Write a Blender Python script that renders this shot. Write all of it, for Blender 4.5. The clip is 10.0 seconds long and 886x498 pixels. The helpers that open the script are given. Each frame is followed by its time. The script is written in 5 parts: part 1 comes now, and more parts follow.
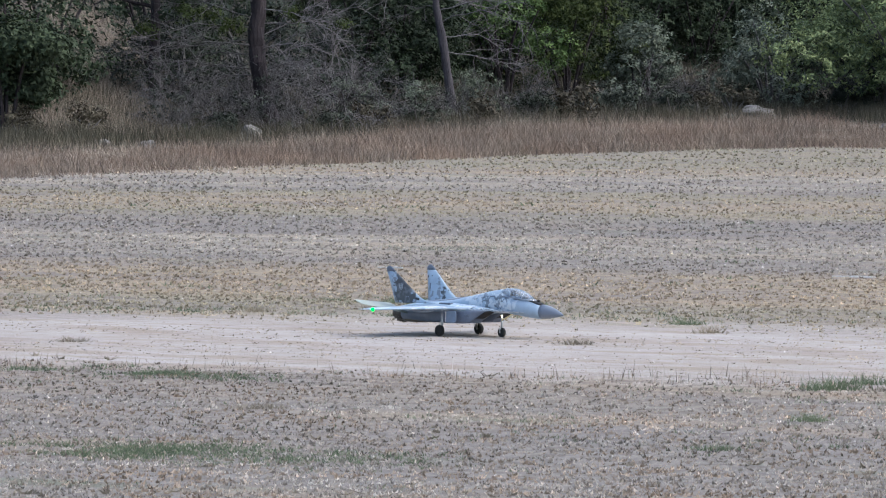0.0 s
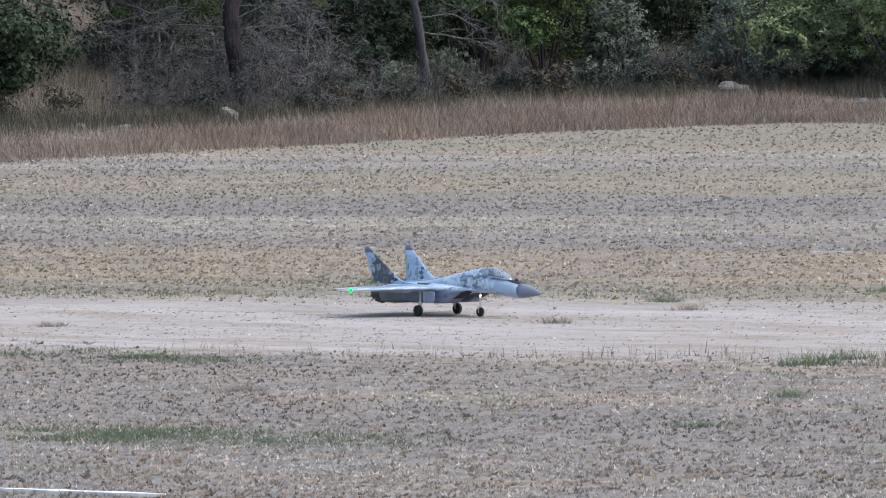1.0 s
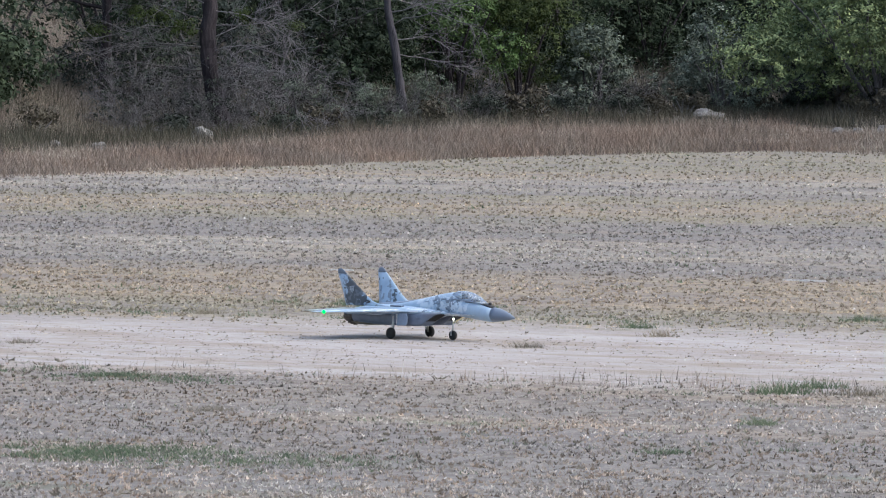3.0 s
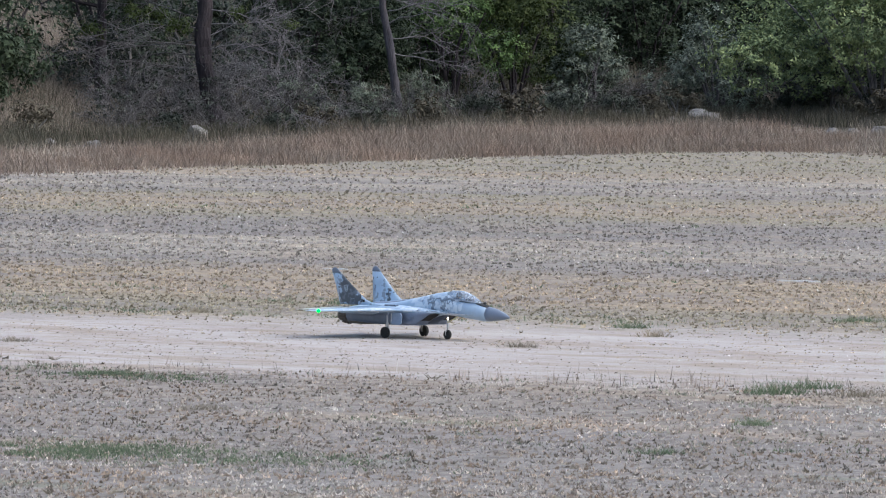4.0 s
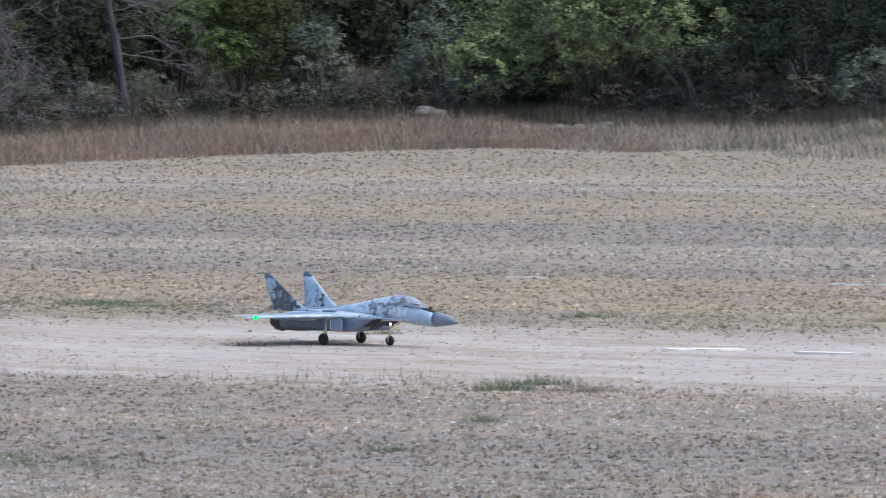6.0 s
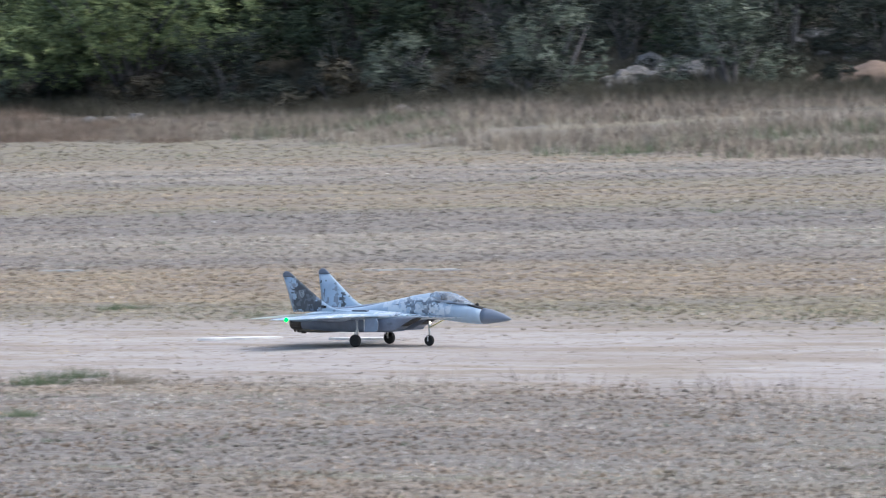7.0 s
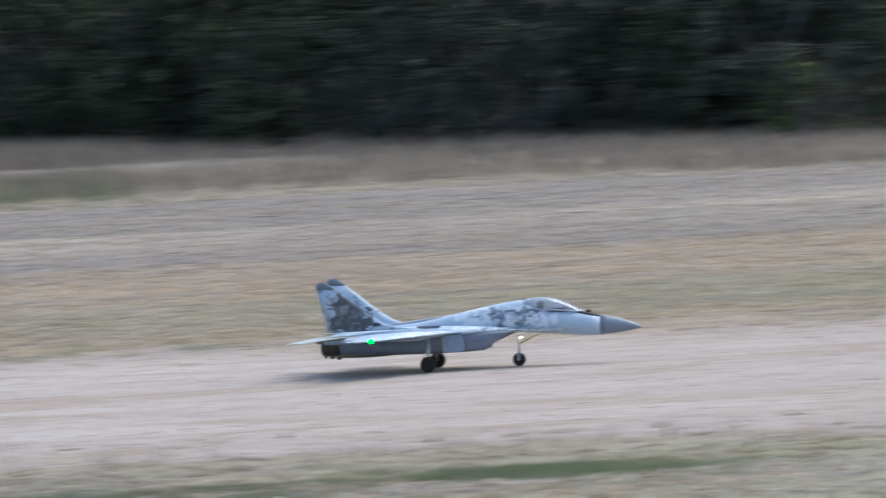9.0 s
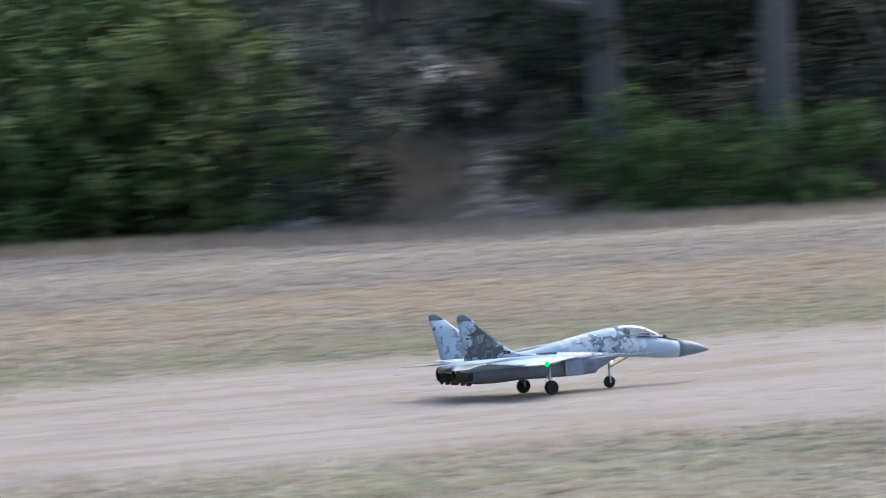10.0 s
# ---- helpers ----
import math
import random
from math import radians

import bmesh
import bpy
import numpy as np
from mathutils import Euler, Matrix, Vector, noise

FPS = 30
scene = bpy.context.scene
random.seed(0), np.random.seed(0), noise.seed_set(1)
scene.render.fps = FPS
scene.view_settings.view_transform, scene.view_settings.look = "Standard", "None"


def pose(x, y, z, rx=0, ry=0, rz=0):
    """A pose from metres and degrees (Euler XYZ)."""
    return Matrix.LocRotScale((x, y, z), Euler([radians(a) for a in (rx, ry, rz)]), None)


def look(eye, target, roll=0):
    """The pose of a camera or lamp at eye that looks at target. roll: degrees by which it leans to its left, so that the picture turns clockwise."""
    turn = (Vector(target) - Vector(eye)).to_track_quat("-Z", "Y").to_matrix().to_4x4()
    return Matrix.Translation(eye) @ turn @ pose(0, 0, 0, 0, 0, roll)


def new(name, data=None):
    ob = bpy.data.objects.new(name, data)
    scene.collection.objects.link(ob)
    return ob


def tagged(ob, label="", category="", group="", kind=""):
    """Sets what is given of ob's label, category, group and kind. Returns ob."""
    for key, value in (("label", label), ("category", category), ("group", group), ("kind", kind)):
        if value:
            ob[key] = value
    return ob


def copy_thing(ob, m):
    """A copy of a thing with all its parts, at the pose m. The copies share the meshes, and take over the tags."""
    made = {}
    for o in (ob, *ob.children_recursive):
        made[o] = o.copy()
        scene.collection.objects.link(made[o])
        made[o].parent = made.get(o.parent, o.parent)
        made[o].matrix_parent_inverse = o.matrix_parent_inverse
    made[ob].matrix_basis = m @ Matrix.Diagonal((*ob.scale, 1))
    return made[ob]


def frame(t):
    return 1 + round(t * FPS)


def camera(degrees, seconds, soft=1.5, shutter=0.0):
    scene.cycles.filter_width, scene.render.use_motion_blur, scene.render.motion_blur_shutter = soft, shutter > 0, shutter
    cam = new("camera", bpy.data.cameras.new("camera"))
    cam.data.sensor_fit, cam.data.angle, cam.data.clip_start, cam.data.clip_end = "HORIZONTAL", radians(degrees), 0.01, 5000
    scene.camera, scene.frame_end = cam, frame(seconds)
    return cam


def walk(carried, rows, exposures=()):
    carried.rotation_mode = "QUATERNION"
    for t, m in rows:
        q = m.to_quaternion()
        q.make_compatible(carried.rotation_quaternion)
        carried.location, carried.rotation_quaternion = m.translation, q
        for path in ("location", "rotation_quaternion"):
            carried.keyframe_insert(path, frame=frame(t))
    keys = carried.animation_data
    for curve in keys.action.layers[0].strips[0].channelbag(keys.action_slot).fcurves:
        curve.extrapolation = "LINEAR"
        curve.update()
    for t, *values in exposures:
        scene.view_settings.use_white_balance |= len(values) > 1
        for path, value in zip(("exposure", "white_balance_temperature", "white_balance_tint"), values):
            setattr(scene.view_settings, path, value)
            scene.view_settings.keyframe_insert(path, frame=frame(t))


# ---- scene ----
cam = camera(8.5, 10.0, soft=1.1, shutter=0.2)
EYE = (0.0, 0.0, 1.57)

# seconds, pan from the +y axis to the right, tilt, roll, in degrees
CAM_ROWS = [
    (0.0, -43.658, -1.697, -0.321),
    (0.5, -43.557, -1.856, -0.720),
    (1.0, -43.446, -1.891, -1.026),
    (1.5, -43.314, -1.828, -1.443),
    (2.0, -43.279, -1.732, -0.886),
    (2.5, -43.203, -1.671, -0.332),
    (4.0, -43.131, -1.679, 0.050),
    (4.5, -42.956, -1.671, 0.321),
    (5.0, -42.667, -1.659, 0.365),
    (5.5, -42.030, -1.656, 0.004),
    (6.0, -40.519, -1.704, -0.390),
    (6.2, -39.791, -1.743, -0.634),
    (7.3, -33.310, -1.967, -2.000),
    (7.5, -30.940, -2.035, -2.130),
    (8.0, -24.930, -2.117, -2.000),
    (8.2, -21.750, -2.155, -2.000),
    (8.5, -15.830, -2.218, -1.960),
    (8.8, -8.420, -2.285, -2.800),
    (9.0, -2.910, -2.322, -3.270),
    (9.2, 3.620, -2.250, -3.200),
    (9.5, 10.750, -2.053, -3.110),
    (9.8, 17.720, -1.923, -3.300),
    (10.0, 22.800, -1.746, -3.500)
]


def aim(pan, tilt, roll):
    p, t = radians(pan), radians(tilt)
    way = Vector((math.sin(p) * math.cos(t), math.cos(p) * math.cos(t), math.sin(t)))
    return look(EYE, Vector(EYE) + way * 30, roll)


walk(cam, [(t, aim(p, ti, r)) for t, p, ti, r in CAM_ROWS], exposures=[(0.0, 0.49, 6080, 7), (10.0, 0.49, 6080, 7)])

# ---- light: a bright overcast sky with a veiled sun ----
world = bpy.data.worlds.new("sky")
scene.world = world
world.use_nodes = True
wn = world.node_tree.nodes
sky = wn.new("ShaderNodeTexSky")
sky.sky_type = "NISHITA"
sky.sun_disc = False
sky.sun_elevation, sky.sun_rotation = radians(48), radians(60)
sky.air_density, sky.dust_density, sky.ozone_density = 1.0, 4.0, 1.0
world.node_tree.links.new(sky.outputs[0], wn["Background"].inputs[0])
wn["Background"].inputs[1].default_value = 0.19
sun = new("sun", bpy.data.lights.new("sun", "SUN"))
sun.data.energy, sun.data.angle, sun.data.color = 1.0, radians(60), (0.97, 0.98, 1.0)
sun.matrix_world = look((30, 17, 40), (0, 0, 0))


# ---- materials ----
class Nodes:
    """Small helper to wire a node material."""

    def __init__(self, name, rough=0.8, metal=0.0, spec=0.3):
        self.mat = bpy.data.materials.new(name)
        self.mat.use_nodes = True
        self.tree = self.mat.node_tree
        self.bsdf = self.tree.nodes["Principled BSDF"]
        self.bsdf.inputs["Roughness"].default_value = rough
        self.bsdf.inputs["Metallic"].default_value = metal
        self.bsdf.inputs["Specular IOR Level"].default_value = spec

    def put(self, socket, value):
        if isinstance(value, bpy.types.NodeSocket):
            self.tree.links.new(value, socket)
        elif value is not None:
            socket.default_value = value

    def coords(self, kind="Object", scale=(1, 1, 1)):
        tc = self.tree.nodes.new("ShaderNodeTexCoord")
        mp = self.tree.nodes.new("ShaderNodeMapping")
        mp.inputs["Scale"].default_value = scale
        self.tree.links.new(tc.outputs[kind], mp.inputs[0])
        return mp.outputs[0]

    def world_pos(self, scale=(1, 1, 1)):
        g = self.tree.nodes.new("ShaderNodeNewGeometry")
        mp = self.tree.nodes.new("ShaderNodeMapping")
        mp.inputs["Scale"].default_value = scale
        self.tree.links.new(g.outputs["Position"], mp.inputs[0])
        return mp.outputs[0]

    def noise(self, vec, scale, detail=4.0, rough=0.55):
        n = self.tree.nodes.new("ShaderNodeTexNoise")
        self.put(n.inputs["Vector"], vec)
        n.inputs["Scale"].default_value = scale
        n.inputs["Detail"].default_value = detail
        n.inputs["Roughness"].default_value = rough
        return n.outputs[0]

    def ramp(self, fac, *stops):
        r = self.tree.nodes.new("ShaderNodeValToRGB")
        while len(r.color_ramp.elements) < len(stops):
            r.color_ramp.elements.new(0.5)
        for e, (p, c) in zip(r.color_ramp.elements, stops):
            e.position = p
            e.color = (*c, 1) if isinstance(c, tuple) else (c, c, c, 1)
        self.put(r.inputs[0], fac)
        return r.outputs[0]

    def mix(self, fac, a, b, mode="MIX"):
        m = self.tree.nodes.new("ShaderNodeMix")
        m.data_type, m.blend_type = "RGBA", mode
        self.put(m.inputs[0], fac)
        self.put(m.inputs[6], (*a, 1) if isinstance(a, tuple) else a)
        self.put(m.inputs[7], (*b, 1) if isinstance(b, tuple) else b)
        return m.outputs[2]

    def math(self, op, a, b=0.0, clamp=False):
        m = self.tree.nodes.new("ShaderNodeMath")
        m.operation, m.use_clamp = op, clamp
        self.put(m.inputs[0], a)
        self.put(m.inputs[1], b)
        return m.outputs[0]

    def split(self, vec):
        s = self.tree.nodes.new("ShaderNodeSeparateXYZ")
        self.put(s.inputs[0], vec)
        return s.outputs

    def snap(self, vec, step):
        m = self.tree.nodes.new("ShaderNodeVectorMath")
        m.operation = "SNAP"
        self.put(m.inputs[0], vec)
        m.inputs[1].default_value = (step, step, step)
        return m.outputs[0]

    def dist(self, vec, point):
        m = self.tree.nodes.new("ShaderNodeVectorMath")
        m.operation = "DISTANCE"
        self.put(m.inputs[0], vec)
        m.inputs[1].default_value = point
        return m.outputs["Value"]

    def attr(self, name):
        a = self.tree.nodes.new("ShaderNodeAttribute")
        a.attribute_name = name
        return a.outputs["Color"]

    def island(self):
        return self.tree.nodes.new("ShaderNodeNewGeometry").outputs["Random Per Island"]

    def each(self):
        return self.tree.nodes.new("ShaderNodeObjectInfo").outputs["Random"]

    def bump(self, height, strength=0.4, distance=0.02):
        b = self.tree.nodes.new("ShaderNodeBump")
        b.inputs["Strength"].default_value = strength
        b.inputs["Distance"].default_value = distance
        self.put(b.inputs["Height"], height)
        self.tree.links.new(b.outputs[0], self.bsdf.inputs["Normal"])

    def done(self, color, rough=None):
        self.put(self.bsdf.inputs["Base Color"], (*color, 1) if isinstance(color, tuple) else color)
        if rough is not None:
            self.put(self.bsdf.inputs["Roughness"], rough)
        return self.mat


# x along the runway: distance of its near and far edge
RUN_X = [-32, -29, -26.5, -23.6, -20.7, -18.2, -15.4, -12.3, -9.8, -6, -2.5, 0.4, 4.6, 7.6, 11, 16]
RUN_NEAR = [21.8, 21.8, 21.8, 21.9, 22.6, 23.0, 22.7, 21.3, 20.7, 20.6, 21.1, 20.8, 21.4, 22.4, 22.2, 22.2]
RUN_FAR = [26.2, 26.6, 27.8, 28.3, 28.6, 28.3, 28.0, 27.4, 27.0, 27.9, 28.3, 28.0, 29.1, 29.3, 30.4, 29.6]


def lane_colour(n, lane):
    """The mown strips beside the runway, by their distance from it: grey, ochre and pale."""
    tan, grey, pale, olive = (0.35, 0.285, 0.205), (0.245, 0.225, 0.205), (0.39, 0.35, 0.29), (0.285, 0.258, 0.185)
    return n.ramp(n.math("DIVIDE", lane, 90.0), (0.0, grey), (0.24, grey), (0.31, tan), (0.36, olive), (0.375, tan), (0.415, tan), (0.435, grey), (0.50, pale), (0.515, grey), (0.565, grey),
                  (0.585, olive), (0.64, tan), (0.70, olive), (0.715, grey), (0.745, pale), (0.775, grey), (0.80, pale), (0.84, tan), (0.90, olive))


def lane_of(n, x, y):
    wob = n.noise(n.world_pos((0.10, 0.35, 1)), 1.0, 4)
    return n.math("ADD", n.math("SUBTRACT", y, n.math("MULTIPLY", x, 0.12)), n.math("MULTIPLY", n.math("SUBTRACT", wob, 0.5), 6.0))


def ground_material():
    n = Nodes("dry_field", 0.95, spec=0.1)
    pos = n.world_pos()
    x, y, z = n.split(pos)
    zone = n.split(n.attr("zone"))
    wob = n.noise(n.world_pos((0.10, 0.35, 1)), 1.0, 4)
    fine = n.noise(pos, 7.0, 6, 0.72)
    clod = n.noise(n.world_pos((1, 1.6, 1)), 2.6, 5, 0.7)
    grit = n.noise(pos, 38.0, 3, 0.7)
    # mown strips that run along the runway, told by their distance from it
    lane = lane_of(n, x, y)
    straw = lane_colour(n, lane)
    blots = n.noise(n.world_pos((0.30, 0.8, 1)), 1.0, 5, 0.65)
    straw = n.mix(n.ramp(blots, (0.42, 0.0), (0.62, 0.75)), straw, (0.225, 0.205, 0.195))
    straw = n.mix(n.ramp(n.noise(n.world_pos((0.22, 0.6, 1)), 1.3, 5, 0.6), (0.5, 0.0), (0.68, 0.6)), straw, (0.37, 0.295, 0.215))
    straw = n.mix(n.ramp(n.noise(n.world_pos((0.35, 1.1, 1)), 0.9, 5, 0.6), (0.60, 0.0), (0.70, 0.55)), straw, (0.14, 0.18, 0.105))
    straw = n.mix(n.ramp(clod, (0.30, 0.7), (0.50, 0.0)), straw, (0.15, 0.125, 0.105))
    straw = n.mix(n.ramp(fine, (0.36, 0.75), (0.54, 0.0)), straw, (0.115, 0.098, 0.085))
    straw = n.mix(n.ramp(grit, (0.54, 0.0), (0.70, 0.65)), straw, (0.52, 0.465, 0.40))
    straw = n.mix(n.math("MULTIPLY", n.math("MULTIPLY", n.ramp(n.math("DIVIDE", n.math("ADD", x, 14.0), 12.0), (0.0, 0.0), (1.0, 1.0)), n.math("LESS_THAN", y, 24.0)), n.ramp(blots, (0.35, 0.75), (0.6, 0.2))), straw, (0.27, 0.27, 0.165))
    beyond = n.math("MULTIPLY", n.ramp(n.math("DIVIDE", n.math("ADD", x, 4.0), 8.0), (0.0, 0.0), (1.0, 0.75)), n.ramp(n.math("DIVIDE", n.math("ABSOLUTE", n.math("SUBTRACT", y, 31.2)), 2.2), (0.3, 1.0), (1.0, 0.0)))
    straw = n.mix(beyond, straw, (0.20, 0.215, 0.15))
    # the bare runway
    east = n.ramp(n.math("DIVIDE", n.math("ADD", x, 12.0), 16.0), (0.0, 0.0), (1.0, 0.6))
    dirt = n.mix(n.ramp(n.noise(n.world_pos((0.18, 0.9, 1)), 1.2, 5, 0.6), (0.35, 0.0), (0.65, 1.0)), (0.36, 0.325, 0.302), (0.44, 0.408, 0.39))
    dirt = n.mix(n.ramp(n.noise(n.world_pos((0.45, 1.5, 1)), 1.0, 6, 0.72), (0.49, 0.0), (0.60, 0.8)), dirt, (0.30, 0.25, 0.195))
    dirt = n.mix(n.ramp(clod, (0.34, 0.45), (0.48, 0.0)), dirt, (0.28, 0.235, 0.20))
    dirt = n.mix(n.ramp(fine, (0.34, 0.45), (0.48, 0.0)), dirt, (0.24, 0.20, 0.175))
    dirt = n.mix(n.ramp(grit, (0.58, 0.0), (0.74, 0.5)), dirt, (0.62, 0.57, 0.53))
    dirt = n.mix(east, dirt, n.mix(0.65, dirt, (0.27, 0.225, 0.185)))
    edge = n.math("MULTIPLY", n.math("SUBTRACT", wob, 0.5), 1.2)
    yy = n.math("ADD", y, n.math("ADD", edge, n.math("MULTIPLY", n.math("SUBTRACT", clod, 0.5), 3.0)))
    along = n.math("DIVIDE", n.math("ADD", x, 32.0), 48.0)
    near = n.math("MULTIPLY", n.ramp(along, *[((q + 32) / 48, (v - 20) / 15) for q, v in zip(RUN_X, RUN_NEAR)]), 15.0)
    far = n.math("MULTIPLY", n.ramp(along, *[((q + 32) / 48, (v - 20) / 15) for q, v in zip(RUN_X, RUN_FAR)]), 15.0)
    up = n.math("SUBTRACT", yy, 20.0)
    inside = n.math("MULTIPLY", n.ramp(n.math("ADD", n.math("MULTIPLY", n.math("SUBTRACT", up, near), 1.0), 0.5), (0.0, 0.0), (1.0, 1.0)),
                    n.ramp(n.math("ADD", n.math("MULTIPLY", n.math("SUBTRACT", far, up), 0.5), 0.4), (0.0, 0.0), (1.0, 1.0)))
    col = n.mix(inside, straw, dirt)
    # litter under the trees
    litter = n.ramp(fine, (0.3, (0.036, 0.032, 0.026)), (0.55, (0.08, 0.07, 0.057)), (0.75, (0.15, 0.135, 0.11)))
    ragged = n.math("ADD", zone[0], n.math("MULTIPLY", n.math("SUBTRACT", clod, 0.5), 1.2))
    col = n.mix(n.ramp(ragged, (0.12, 0.0), (0.5, 1.0)), col, litter)
    n.bump(n.math("ADD", fine, n.math("MULTIPLY", grit, 0.4)), 0.45, 0.05)
    return n.done(col)


def blade_material(name, stops, rough=0.8, thin=False):
    """Grass of many tones; thin dry blades let light through from behind."""
    n = Nodes(name, rough, spec=0.15)
    big = n.noise(n.world_pos((0.25, 0.4, 1)), 1.0, 3)
    f = n.math("ADD", n.math("MULTIPLY", n.island(), 0.75), n.math("MULTIPLY", n.math("SUBTRACT", big, 0.4), 0.9), True)
    col = n.ramp(f, *stops)
    if name in ("straw_blades", "short_dry_blades"):
        blot = n.ramp(n.noise(n.world_pos((0.9, 1.5, 1)), 1.1, 5, 0.7), (0.44, 0.0), (0.58, 0.75))
        col = n.mix(blot, col, n.mix(1.0, col, (0.86, 0.70, 0.56), "MULTIPLY"))
        pale = n.ramp(n.noise(n.world_pos((0.5, 1.3, 1)), 1.7, 5, 0.7), (0.50, 0.0), (0.64, 0.6))
        col = n.mix(pale, col, n.mix(1.0, col, (1.3, 1.27, 1.25), "MULTIPLY"))
    if name == "straw_blades":
        x, y, z = n.split(n.world_pos())
        tone = n.ramp(n.island(), (0.0, 0.50), (0.14, 0.74), (0.5, 1.0), (0.82, 1.45), (1.0, 2.2))
        strip = n.mix(1.0, lane_colour(n, lane_of(n, x, y)), tone, "MULTIPLY")
        streak = n.ramp(n.noise(n.world_pos((0.35, 1.5, 1)), 1.0, 5, 0.7), (0.40, (0.72, 0.71, 0.72)), (0.52, (1.0, 1.0, 1.0)), (0.66, (1.32, 1.28, 1.22)))
        col = n.mix(0.85, col, n.mix(1.0, strip, streak, "MULTIPLY"))
    if name == "tall_hay_blades":
        red = n.ramp(n.noise(n.world_pos((0.5, 0.35, 1)), 1.0, 4, 0.65), (0.46, 0.0), (0.60, 0.8))
        col = n.mix(red, col, n.mix(1.0, col, (0.93, 0.80, 0.75), "MULTIPLY"))
    if thin:
        glow_through = n.tree.nodes.new("ShaderNodeBsdfTranslucent")
        both = n.tree.nodes.new("ShaderNodeMixShader")
        both.inputs[0].default_value = 0.5
        n.put(glow_through.inputs[0], col)
        n.tree.links.new(n.bsdf.outputs[0], both.inputs[1])
        n.tree.links.new(glow_through.outputs[0], both.inputs[2])
        n.tree.links.new(both.outputs[0], n.tree.nodes["Material Output"].inputs[0])
    return n.done(col)


def leaf_material(name, dark, mid, light):
    n = Nodes(name, 0.75, spec=0.12)
    f = n.math("ADD", n.math("MULTIPLY", n.island(), 0.45), n.math("MULTIPLY", n.each(), 0.5), True)
    clump = n.math("ADD", n.math("MULTIPLY", n.noise(n.coords(), 1.3, 2), 0.6), n.math("MULTIPLY", n.noise(n.coords(), 5.0, 2), 0.4))
    col = n.mix(n.ramp(clump, (0.42, 0.0), (0.58, 1.0)), n.ramp(f, (0.0, dark), (1.0, mid)), n.ramp(f, (0.0, mid), (1.0, light)))
    n.bsdf.inputs["Transmission Weight"].default_value = 0.0
    return n.done(col)


def bark_material(name, a, b):
    n = Nodes(name, 0.9, spec=0.15)
    g = n.noise(n.coords("Object", (1, 1, 0.25)), 14.0, 6, 0.7)
    n.bump(g, 0.6, 0.03)
    return n.done(n.ramp(g, (0.3, a), (0.7, b)))


def rock_material():
    n = Nodes("limestone", 0.95, spec=0.1)
    g = n.noise(n.coords(), 5.0, 7, 0.7)
    m = n.noise(n.coords(), 1.3, 3)
    n.bump(g, 0.7, 0.05)
    col = n.ramp(g, (0.25, (0.09, 0.085, 0.08)), (0.55, (0.23, 0.22, 0.21)), (0.8, (0.38, 0.365, 0.35)))
    return n.done(n.mix(n.ramp(m, (0.5, 0.0), (0.7, 0.5)), col, (0.16, 0.15, 0.13)))


